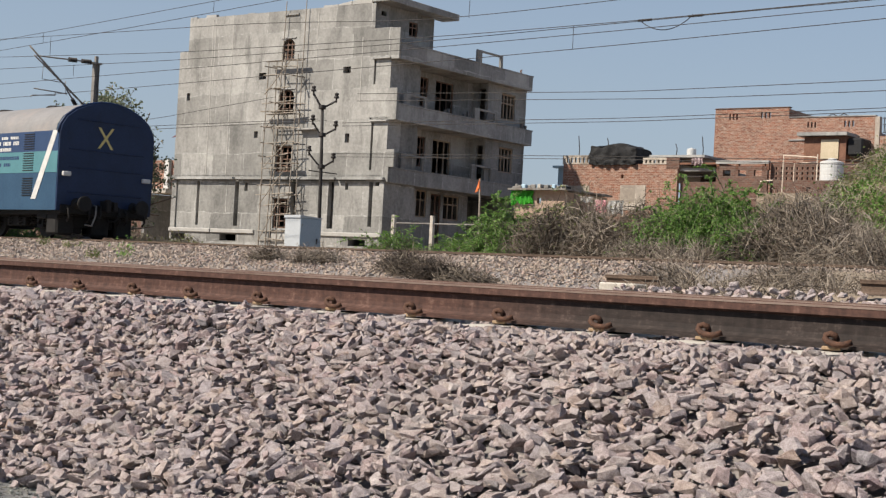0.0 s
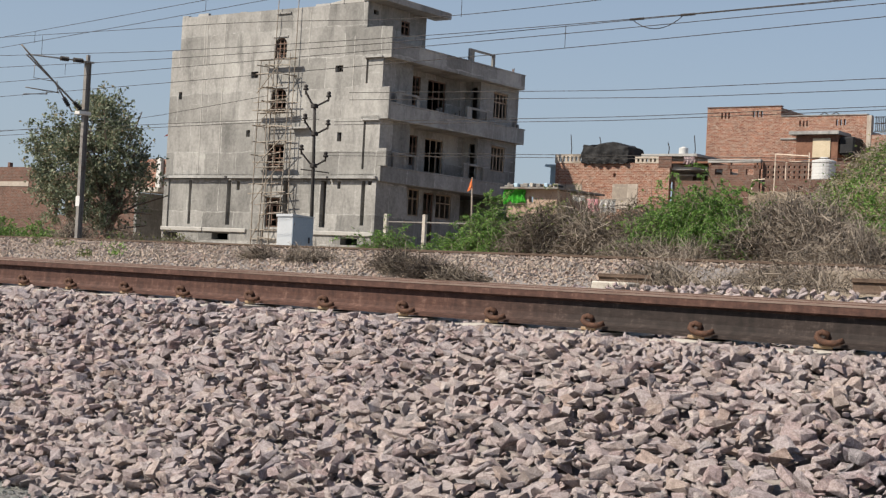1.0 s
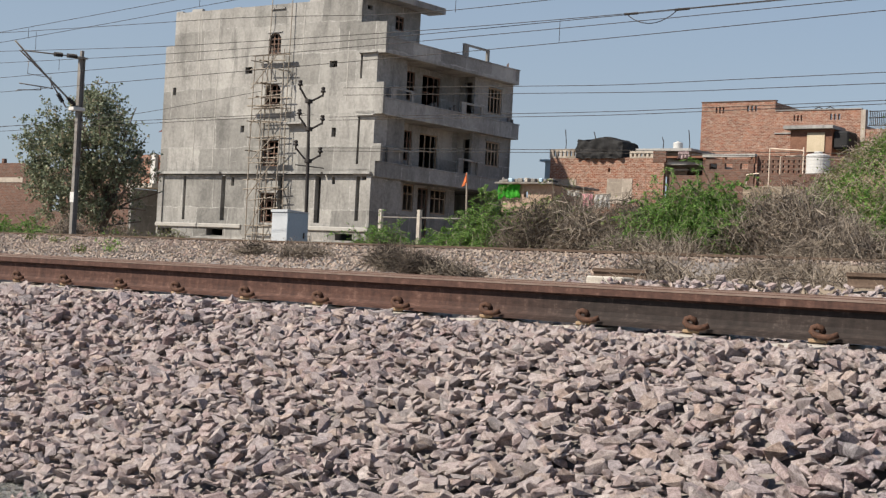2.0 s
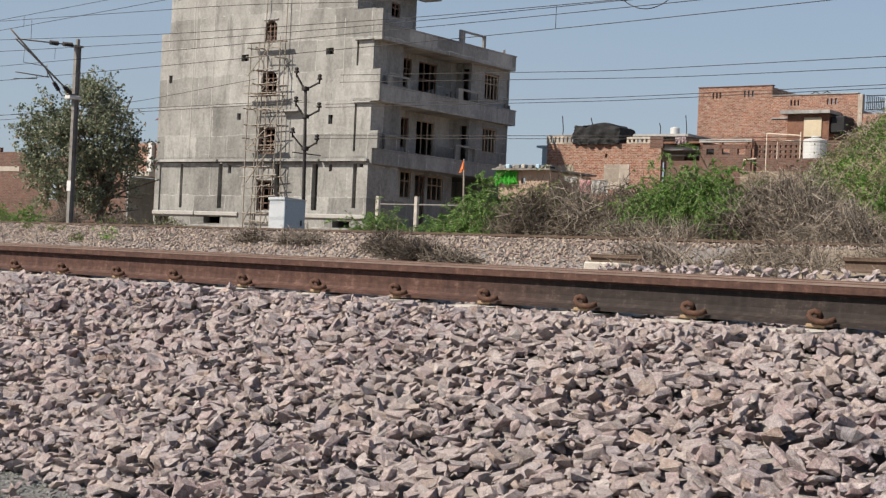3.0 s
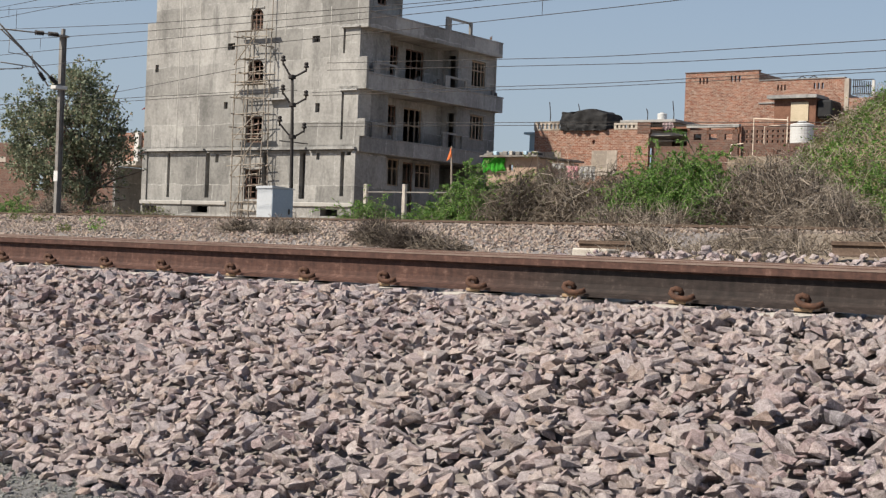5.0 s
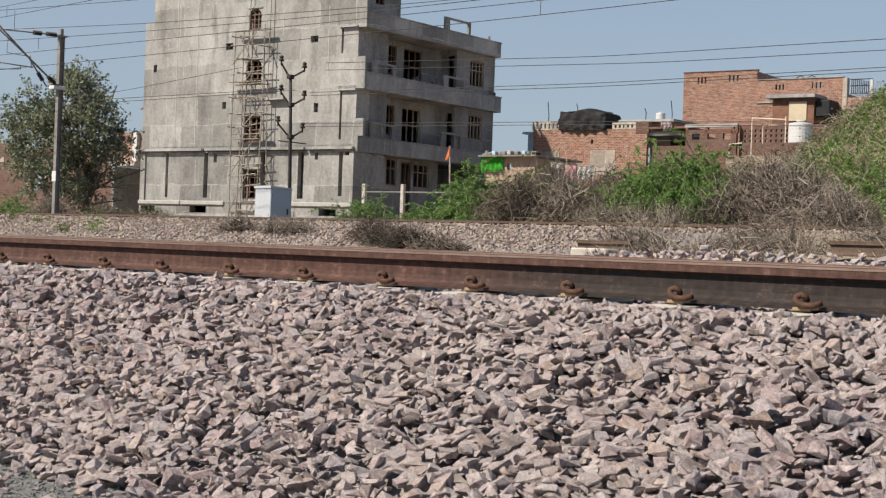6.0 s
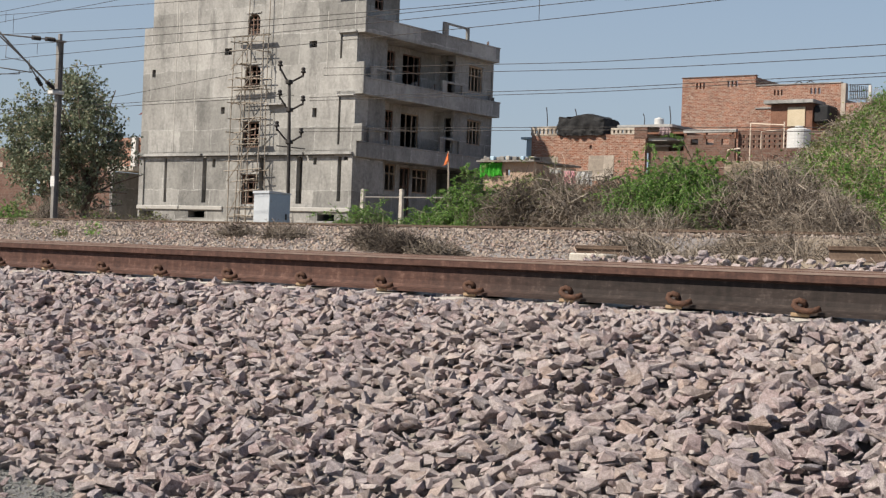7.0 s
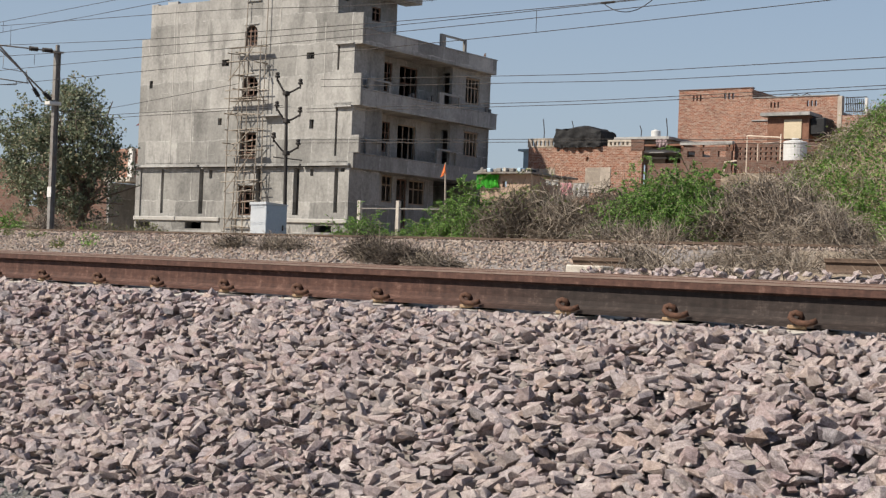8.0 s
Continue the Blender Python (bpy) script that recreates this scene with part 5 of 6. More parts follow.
def build_yard():
    O = pose(-38.46, 57.72, 0, 0, 0, TURN)
    t = thing("yard_wall", O, "low brown yard wall with an openwork brick stretch", "wall")
    house_wall(t, "low_wall", -3.96, -1.2, 0, 0.2, 0.4, 6.5, M_BRICK2, slots(-3.6, -1.5, 6.0, 6.3, 3))
    slab(t, "wall_beam", -4.0, -1.15, -0.03, 0.23, 6.62, 6.78, M_SLAB)
    for x in (-3.96, -2.9, -1.5, -1.28):
        slab(t, "wall_post", x, x + 0.14, 0.0, 0.2, 6.3, 6.64, M_SHED)
    holes = [h for z in (5.85, 6.1, 6.35) for h in slots(-0.9, 1.4, z, z + 0.13, 9)]
    house_wall(t, "openwork_wall", -1.16, 3.4, 0.3, 0.5, 0.4, 6.68, M_BRICK2, holes)
    slab(t, "platform", 1.6, 3.2, -1.3, 0.3, 0.4, 5.68, M_BRICK2)
    slab(t, "bank", -1.3, 1.6, -0.9, 0.3, 0.4, 5.1, M_SOIL)
    pipes("pipe_frame", O @ pose(0, -0.9, 0), [[(0, 0, 5.0), (0, 0, 6.95)], [(0, 0, 6.93), (1.72, 0, 6.82)], [(1.72, 0, 5.68), (1.72, 0, 6.98)], [(0.48, 0.2, 5.68), (0.48, 0.2, 6.55), (1.6, 0.2, 6.62)], [(-1.15, 0, 5.2), (-1.15, 0, 5.66), (-0.5, 0, 5.72)]],
          M_PIPE, "cream painted pipe frame on the yard wall", "frame")
    tank(O @ pose(2.34, -0.6, 5.68), "ribbed white plastic water tank on a wall", 0.56, 0.95)


def build_low_house():
    O = pose(-51.56, 56.09, 0, 0, 0, TURN)
    t = thing("brick_house", O, "low red brick house with a pale slotted parapet", "house")
    house_wall(t, "front_wall", 0, 6.9, 0, 0.24, 0.5, 6.66, M_BRICK, [(3.6, 3.75, 5.9, 6.1)])
    slab(t, "side_wall", 0, 0.24, 0.24, 8, 0.5, 6.6, M_BRICK)
    slab(t, "roof_slab", -0.1, 8.9, 0.24, 8, 6.3, 6.45, M_SLAB)
    house_wall(t, "parapet", -0.05, 1.85, -0.02, 0.14, 6.66, 7.14, M_PALEWALL, slots(0.2, 1.6, 6.74, 7.02, 6))
    house_wall(t, "parapet", 4.87, 6.25, -0.02, 0.14, 6.64, 6.98, M_PALEWALL, slots(5.0, 6.1, 6.7, 6.88, 5))
    slab(t, "parapet", 6.25, 7.0, -0.02, 0.14, 6.4, 7.0, M_BRICK2)
    slab(t, "upper_roof", 5.0, 8.2, 0.4, 3.5, 7.02, 7.16, M_SLAB)
    slab(t, "upper_wall", 5.2, 8.0, 1.0, 3.4, 6.45, 7.02, M_PALEWALL)
    slab(t, "shed_back", 6.95, 9.0, 2.6, 2.9, 0.5, 6.6, M_BRICK2)
    slab(t, "shed_front", 6.95, 9.0, 0.3, 0.5, 0.5, 5.75, M_BRICK2)
    slab(t, "shed_rail", 6.95, 9.0, 0.3, 0.36, 6.0, 6.06, M_BLACKIRON)
    slab(t, "shed_roof", 7.0, 9.2, 0.0, 3.0, 6.62, 6.72, M_SHED)
    slab(t, "plaster_patch", 3.59, 5.1, -0.03, 0.0, 4.2, 5.54, M_PALEWALL)
    slab(t, "plaster_patch", 0.3, 1.7, -0.03, 0.0, 5.15, 5.5, M_PALEWALL)
    slab(t, "ledge", 0.2, 2.2, -0.16, 0.0, 5.0, 5.08, M_SLAB)
    for x, z0, z1 in ((0.6, 7.1, 8.25), (2.4, 7.4, 8.1), (8.0, 7.0, 8.1), (6.5, 7.1, 7.75)):
        bm = bmesh.new()
        tube(bm, [(x, 0.5, z0 - 0.6), (x + 0.06, 0.5, z0 + 0.4), (x - 0.03, 0.5, z1)], 0.025, 5)
        part("starter_rod", bm, M_BLACKIRON, t)
    c = O @ pose(7.9, 0.0, 0)
    b = thing("roof_shed", O @ pose(-0.88, 0.5, 0), "small pale blue roof hut", "hut")
    slab(b, "wall", 0.25, 0.85, 0, 0.8, 0.5, 6.5, M_BLUEWALL)
    slab(b, "roof", 0.0, 0.9, -0.2, 1.0, 6.5, 6.62, M_BLUEWALL)
    tank(O @ pose(6.84, 1.6, 7.16), "small white water tank on a flat roof", 0.25, 0.42)
    # bundle under a tarpaulin
    bm = bmesh.new()
    bmesh.ops.create_icosphere(bm, subdivisions=5, radius=1)
    for v in bm.verts:
        p = v.co.copy()
        q = Vector((max(-1, min(1, p.x * 1.6)), max(-1, min(1, p.y * 1.6)), max(-1, min(1, p.z * 1.9))))
        fold = 0.07 * math.sin(q.x * 17 + 3 * noise.noise(p * 2)) * (1 - max(0, p.z)) + 0.10 * noise.noise(p * 3.2) + 0.04 * noise.noise(p * 9)
        crown = 0.60 + 0.08 * math.sin(q.x * 3.4 + 0.6) + 0.06 * noise.noise((q.x * 3, 0, 1)) - (0.10 if q.x > 0.62 else 0.0)
        v.co = Vector((q.x * 1.38 * (1 + 0.3 * fold), q.y * 0.9 * (1 + fold), q.z * crown * (1 + 0.5 * fold) if p.z > 0 else q.z * (0.42 + 0.5 * abs(fold))))
    tagged(part("tarpaulin_cover", bm, M_TARP, smooth=True), "bundle under a creased black tarpaulin on a roof", "tarpaulin").matrix_basis = O @ pose(3.12, 0.75, 7.06)
    cloth("hung_cloth", O @ pose(7.75, -0.12, 6.98), 0.62, 0.42, M_PALEPINK, "faded pink cloth hung over a roof edge", 9, 3)


def cloth(name, at, w, h, m, label, seed, folds=5):
    """A hung cloth with folds and some thickness."""
    bm = bmesh.new()
    rng = random.Random(seed)
    ph = rng.uniform(0, 6)
    nx, nz = 24, 12
    fr = [[bm.verts.new((w * i / nx + 0.03 * math.sin(j * 0.7 + ph), 0.05 * math.sin(i / nx * folds * 6.28 + ph + 0.15 * j) * (0.3 + j / nz), -h * j / nz * (1 + 0.10 * math.sin(i * 0.5 + ph)))) for j in range(nz + 1)] for i in range(nx + 1)]
    for i in range(nx):
        for j in range(nz):
            bm.faces.new((fr[i][j], fr[i + 1][j], fr[i + 1][j + 1], fr[i][j + 1]))
    bmesh.ops.solidify(bm, geom=bm.faces[:], thickness=0.012)
    ob = tagged(part(name, bm, m, smooth=True), label, "cloth")
    ob.matrix_basis = at
    return ob


def build_shack():
    O = pose(-40.86, 41.46, 0, 0, 0, TURN)
    t = thing("shack", O, "small pink plastered shack with a cluttered sheet roof", "shack")
    house_wall(t, "front_wall", -0.9, 1.59, 0, 0.2, 0.5, 4.0, M_PINKWALL, [(0.22, 0.42, 3.45, 3.7)])
    slab(t, "side_wall", 1.39, 1.59, 0.2, 3.5, 0.5, 3.95, M_PINKWALL)
    slab(t, "back_wall", -0.9, 1.39, 3.3, 3.5, 0.5, 3.95, M_PINKWALL)
    slab(t, "roof_sheet", -1.05, 1.8, -0.35, 3.6, 4.0, 4.07, M_STEEL)
    rng = random.Random(8)
    for k in range(16):
        x = -0.95 + 0.165 * k
        m = rng.choice([M_STEEL, M_STEEL, M_CONC, M_BLUEWALL, M_TARP, M_SHED])
        slab(t, "roof_junk", x, x + rng.uniform(0.12, 0.3), -0.3 + rng.uniform(0, 0.3), 0.2, 4.07, 4.12 + rng.uniform(0.0, 0.14), m, 0.02)
    cloth("green_cloth", O @ pose(-1.05, -0.12, 3.97), 1.12, 0.58, M_GREENCLOTH, "bright green cloth hung on a shack wall", 1)
    pole = pipes("washing_line", O @ pose(0, 0.6, 0), [[(1.7, 0, 0.6), (1.7, 0, 3.9)], [(4.6, 0, 0.6), (4.6, 0, 3.75)], [(1.7, 0, 3.85), (3.1, 0, 3.62), (4.6, 0, 3.72)]], M_BAMBOO, "washing line between two thin poles", "washing line", 0.02)
    cloth("pink_cloth", O @ pose(2.72, 0.55, 3.66), 0.5, 0.55, M_PINKCLOTH, "pink cloth drying on a washing line", 2, 2)
    cloth("white_cloth", O @ pose(3.3, 0.55, 3.64), 0.75, 0.6, M_WHITEPAINT, "white cloth drying on a washing line", 3, 3)
    cloth("white_cloth", O @ pose(1.95, 0.62, 3.80), 0.6, 0.25, M_WHITEPAINT, "white cloth drying on a washing line", 4, 2)
    p = thing("flag_pole", pose(-41.1, 38.45, 0.5, 0, 0, TURN), "pale wooden pole with a small orange flag", "flag")
    bm = bmesh.new()
    tube(bm, [(0.1, 0, 0), (0.05, 0, 1.9), (-0.02, 0, 3.75)], 0.06, 8, 0.03)
    part("pole", bm, M_BAMBOO, p)
    bm = bmesh.new()
    q = [(-0.02, 3.72), (-0.20, 3.15), (-0.08, 3.22), (0.0, 3.42), (0.04, 3.2)]
    a = [bm.verts.new((x, -0.03 - 0.05 * (i % 2), z)) for i, (x, z) in enumerate(q)]
    b = [bm.verts.new((x, 0.0 - 0.05 * (i % 2), z)) for i, (x, z) in enumerate(q)]
    n = len(q)
    for j in range(n):
        bm.faces.new((a[j], a[(j + 1) % n], b[(j + 1) % n], b[j]))
    bm.faces.new(a)
    bm.faces.new(b[::-1])
    part("flag", bm, M_ORANGE, p, "limp orange pennant")
    f = thing("fence", pose(-34.0, 28.6, 0.4, 0, 0, TURN), "pale concrete fence posts with one rail", "fence")
    for x in (-1.6, 0.0):
        slab(f, "fence_post", x, x + 0.13, 0, 0.13, 0, 1.7, M_CONC, 0.01)
    slab(f, "fence_rail", -1.6, 2.4, 0.05, 0.09, 1.42, 1.46, M_STEEL, 0.005)


def build_left_houses():
    O = Matrix.Translation((-77.8 * 1.13, -5.2 + 42.73 * 1.13, -0.004)) @ pose(0, 0, 0, 0, 0, TURN) @ Matrix.Scale(1.13, 4)
    t = thing("brick_house", O, "weathered low brick house with pale plaster bands", "house")
    house_wall(t, "brick_wall", -8, 3.05, 0, 0.24, 4.33, 5.16, M_BRICK2)
    house_wall(t, "lower_wall", -8, 2.67, 0.0, 0.24, 0.4, 4.05, M_BRICK2, [(-1.2, -0.2, 1.6, 3.0)])
    slab(t, "pale_band", -8, 2.67, -0.03, 0.24, 4.05, 4.33, M_PALEWALL)
    house_wall(t, "long_wall", 2.67, 11.6, 0, 0.24, 0.4, 4.85, M_BRICK2, [(5.0, 5.9, 2.5, 3.6)])
    slab(t, "roof_slab", -8, 11.5, 0.24, 6, 4.5, 4.65, M_SLAB)
    slab(t, "chimney", 0.3, 0.5, 0.3, 0.5, 4.6, 5.45, M_BRICK2)
    h = thing("brick_house", O @ pose(11.6, 0, 0), "small brick house with a white post and dark doorway", "house")
    house_wall(h, "upper_wall", 0, 2.15, 0, 0.24, 4.02, 5.55, M_BRICK)
    slab(h, "white_post", 1.63, 1.95, -0.2, 0.0, 3.88, 5.6, M_WHITEPAINT)
    slab(h, "porch_slab", 0.4, 2.35, -0.7, 0.24, 3.78, 4.01, M_CONC)
    slab(h, "side_wall", -0.1, 0.1, 0.0, 4.0, 0.4, 3.78, M_SLAB)
    slab(h, "back_wall", 0.1, 2.6, 3.0, 3.2, 0.4, 3.78, M_DARKIN)
    slab(h, "lower_wall", -0.3, 2.6, 2.3, 2.5, 0.4, 3.7, M_SLAB)
    slab(h, "porch_roof", 0.1, 2.6, 0.24, 3.0, 3.8, 3.95, M_SLAB)
    tank(O @ pose(5.7, 1.2, 4.65 + 1.28) , "white water tank raised over a roof", 0.44, 0.72)
    s = thing("tank_stand", O @ pose(5.7, 1.2, 4.65), "brick stand under a white water tank", "stand")
    slab(s, "stand_top", -0.5, 0.5, -0.5, 0.5, 1.18, 1.28, M_SLAB)
    for x in (-0.45, 0.33):
        slab(s, "stand_leg", x, x + 0.12, -0.45, 0.45, 0.0, 1.18, M_BRICK2)
    g = thing("roof_sheds", O @ pose(0, 1.6, 4.65), "low grey-blue sheds with sloping sheet roofs", "shed")
    for x, w, z in ((1.5, 1.4, 0.85), (2.95, 1.5, 1.45), (4.3, 1.1, 1.15)):
        slab(g, "shed_wall", x, x + w, 0, 1.6, 0, z, M_TARPGREY)
        bm = bmesh.new()
        vs = box(bm, x - 0.1, x + w + 0.1, -0.15, 1.75, z, z + 0.06)
        for v in vs:
            v.co.z += 0.16 * (v.co.x - x)
        part("sheet_roof", bm, M_TARPGREY, g)
    f = thing("flag_pole", O @ pose(13.55, 0.5, 1.0), "thin pole with a dark red pennant", "flag")
    bm = bmesh.new()
    tube(bm, [(0, 0, 0), (0.0, 0, 6.1)], 0.025, 6)
    part("pole", bm, M_BAMBOO, f)
    bm = bmesh.new()
    a = [bm.verts.new((x, y, z)) for y in (-0.012, 0.012) for x, z in ((0, 6.1), (0.0, 5.86), (-0.62, 5.8))]
    for q in ((0, 1, 2), (5, 4, 3), (0, 3, 4, 1), (1, 4, 5, 2), (2, 5, 3, 0)):
        bm.faces.new([a[i] for i in q])
    part("flag", bm, M_REDFLAG, f)


M_TARPGREY = worn("blue_grey_sheet", (0.16, 0.20, 0.25), (0.24, 0.29, 0.34), 2, 14, 0.6)
COACH, WHEELSETS = build_coach()
build_mast()
build_wires()
build_line_pole()
build_cabinet()
build_brick_house()
build_yard()
build_low_house()
build_shack()
build_left_houses()

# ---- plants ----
# twig colour darkened for shade inside brush heaps; some dark dead shrubs use it whole
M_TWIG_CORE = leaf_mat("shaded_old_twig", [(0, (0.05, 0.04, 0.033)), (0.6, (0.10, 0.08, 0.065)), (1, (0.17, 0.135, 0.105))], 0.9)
def twigs(n, rng, start, way, length, droop, r0, r1, seg=4, wave=0.12):
    """n curved three-sided twigs; start, way: (n, 3). Returns vertices, quads and points along each twig."""
    s = np.linspace(0, 1, seg + 1)[None, :, None]
    side = rng.normal(0, 1, (n, 1, 3)) * length[:, None, None] * wave
    p = start[:, None, :] + way[:, None, :] * length[:, None, None] * s + side * np.sin(s * np.pi * rng.uniform(0.8, 2.4, (n, 1, 1)))
    p[:, :, 2] -= (droop * length)[:, None] * s[:, :, 0] ** 2
    d = np.gradient(p, axis=1)
    d /= np.linalg.norm(d, axis=2, keepdims=True) + 1e-9
    a = np.cross(d, np.array((0.31, 0.17, 0.93)))
    a /= np.linalg.norm(a, axis=2, keepdims=True) + 1e-9
    b = np.cross(d, a)
    r = (r0[:, None, None] * (1 - s) + r1 * s)
    rings = [p + (a * math.cos(k * 2.094) + b * math.sin(k * 2.094)) * r for k in range(3)]
    v = np.stack(rings, 2).reshape(-1, 3)
    base = (np.arange(n) * (seg + 1) * 3)[:, None, None] + (np.arange(seg) * 3)[None, :, None]
    k = np.arange(3)[None, None, :]
    k2 = (k + 1) % 3
    f = np.stack([base + k, base + k2, base + 3 + k2, base + 3 + k], 3).reshape(-1, 4)
    return v, f, p


def leaves(rng, at, size, way=None, slim=0.45):
    """A folded four-cornered leaf at each place; way: the direction it points in."""
    n = len(at)
    d = rng.normal(0, 1, (n, 3)) if way is None else way + rng.normal(0, 0.45, (n, 3))
    d /= np.linalg.norm(d, axis=1, keepdims=True) + 1e-9
    w = np.cross(d, rng.normal(0, 1, (n, 3)))
    w /= np.linalg.norm(w, axis=1, keepdims=True) + 1e-9
    up = np.cross(d, w)
    s = size[:, None]
    v = np.stack([at, at + d * s * 0.5 + w * s * slim + up * s * 0.12, at + d * s, at + d * s * 0.5 - w * s * slim + up * s * 0.12], 1).reshape(-1, 3)
    i = (np.arange(n) * 4)[:, None]
    return v, np.concatenate([i + np.array((0, 1, 2)), i + np.array((0, 2, 3))])


def mesh_part(name, parent, v, f, m, k):
    ob = new(name, raw_mesh(name, v, f, m, k))
    ob.parent = parent
    return tagged(ob, kind="stuff")


def dome(rng, n, rx, ry, rz, core=0.25):
    """Places inside an uneven dome, and the way out from its foot."""
    a = rng.uniform(0, 2 * np.pi, n)
    c = rng.uniform(0.0, 1.0, n)
    r = rng.uniform(core, 1.0, n) ** 0.5
    lump = 0.90 + 0.16 * np.sin(a * 3 + rng.uniform(0, 6)) * np.cos(c * 5 + 1) + rng.normal(0, 0.06, n)
    h = np.sqrt(1 - c ** 2)
    p = np.stack([np.cos(a) * h * rx, np.sin(a) * h * ry, c * rz], 1) * (r * lump)[:, None]
    out = p / np.array((rx, ry, rz)) + np.array((0, 0, 0.2))
    return p, out / (np.linalg.norm(out, axis=1, keepdims=True) + 1e-9)


def dry_bush(at, rx, ry, rz, n, label, seed, m=None, length=(0.5, 1.1), r=0.008, droop=0.55, name="dry_bush", green=0, leaf_m=None):
    rng = np.random.default_rng(seed)
    t = thing(name, pose(*at), label, "bush")
    p, out = dome(rng, n, rx, ry, rz)
    way = out + rng.normal(0, 0.55, (n, 3))
    way /= np.linalg.norm(way, axis=1, keepdims=True)
    L = rng.uniform(*length, n)
    p = p - way * L[:, None] * 0.5
    p[:, 2] = np.maximum(p[:, 2], -0.1)
    dr, rr = rng.uniform(0.0, droop, n), rng.uniform(0.6, 1.9, n) * r
    # three in ten twigs sit deeper and are coloured dark as inner shade
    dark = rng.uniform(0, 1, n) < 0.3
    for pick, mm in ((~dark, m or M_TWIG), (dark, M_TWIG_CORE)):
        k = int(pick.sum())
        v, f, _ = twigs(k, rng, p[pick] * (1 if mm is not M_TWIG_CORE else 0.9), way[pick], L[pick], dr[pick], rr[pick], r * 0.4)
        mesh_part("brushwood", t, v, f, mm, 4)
    k = max(6, n // 120)
    st = np.stack([rng.normal(0, rx * 0.25, k), rng.normal(0, ry * 0.25, k), np.full(k, -0.15)], 1)
    w = np.stack([rng.normal(0, 0.5, k), rng.normal(0, 0.5, k), np.ones(k)], 1)
    w /= np.linalg.norm(w, axis=1, keepdims=True)
    v, f, _ = twigs(k, rng, st, w, np.full(k, rz * 0.9), np.full(k, 0.1), np.full(k, r * 2.6), r)
    mesh_part("stem_mass", t, v, f, M_TWIG_DARK, 4)
    if green:
        q, o = dome(rng, green, rx, ry, rz, 0.5)
        v, f = leaves(rng, q, rng.uniform(0.04, 0.11, green), o)
        mesh_part("foliage", t, v, f, leaf_m or M_LEAF_OLIVE, 3)
    return t


def green_bush(at, rx, ry, rz, n, label, seed, per=60, m=None, leaf=(0.045, 0.105), slim=0.17, length=(0.8, 1.7), droop=1.15):
    """A thorny bush of arching branches set with fine leaflets."""
    rng = np.random.default_rng(seed)
    t = thing("green_bush", pose(*at), label, "bush")
    p, out = dome(rng, n, rx * 0.8, ry * 0.8, rz * 0.82, 0.15)
    way = out * np.array((1.25, 1.25, 0.8)) + rng.normal(0, 0.4, (n, 3)) + np.array((0, 0, 0.1))
    way /= np.linalg.norm(way, axis=1, keepdims=True)
    L = rng.uniform(*length, n)
    p = p - way * L[:, None] * 0.35
    p[:, 2] = np.maximum(p[:, 2], -0.1)
    v, f, path = twigs(n, rng, p, way, L, rng.uniform(0.35, droop, n), rng.uniform(0.006, 0.012, n), 0.003)
    mesh_part("branchwork", t, v, f, M_TWIG_DARK, 4)
    s = rng.uniform(0.12, 1.0, (n, per)) * (path.shape[1] - 1)
    i = np.minimum(s.astype(int), path.shape[1] - 2)
    fr = (s - i)[:, :, None]
    rows = np.arange(n)[:, None]
    q = path[rows, i] * (1 - fr) + path[rows, i + 1] * fr
    d = path[rows, i + 1] - path[rows, i]
    d /= np.linalg.norm(d, axis=2, keepdims=True) + 1e-9
    flip = np.cross(d, np.array((0, 0, 1.0))) * rng.choice((-1, 1), (n, per))[:, :, None]
    w = (d * 0.6 + flip).reshape(-1, 3)
    v, f = leaves(rng, q.reshape(-1, 3), rng.uniform(*leaf, n * per), w, slim)
    mesh_part("foliage", t, v, f, m or M_LEAF, 3)
    return t


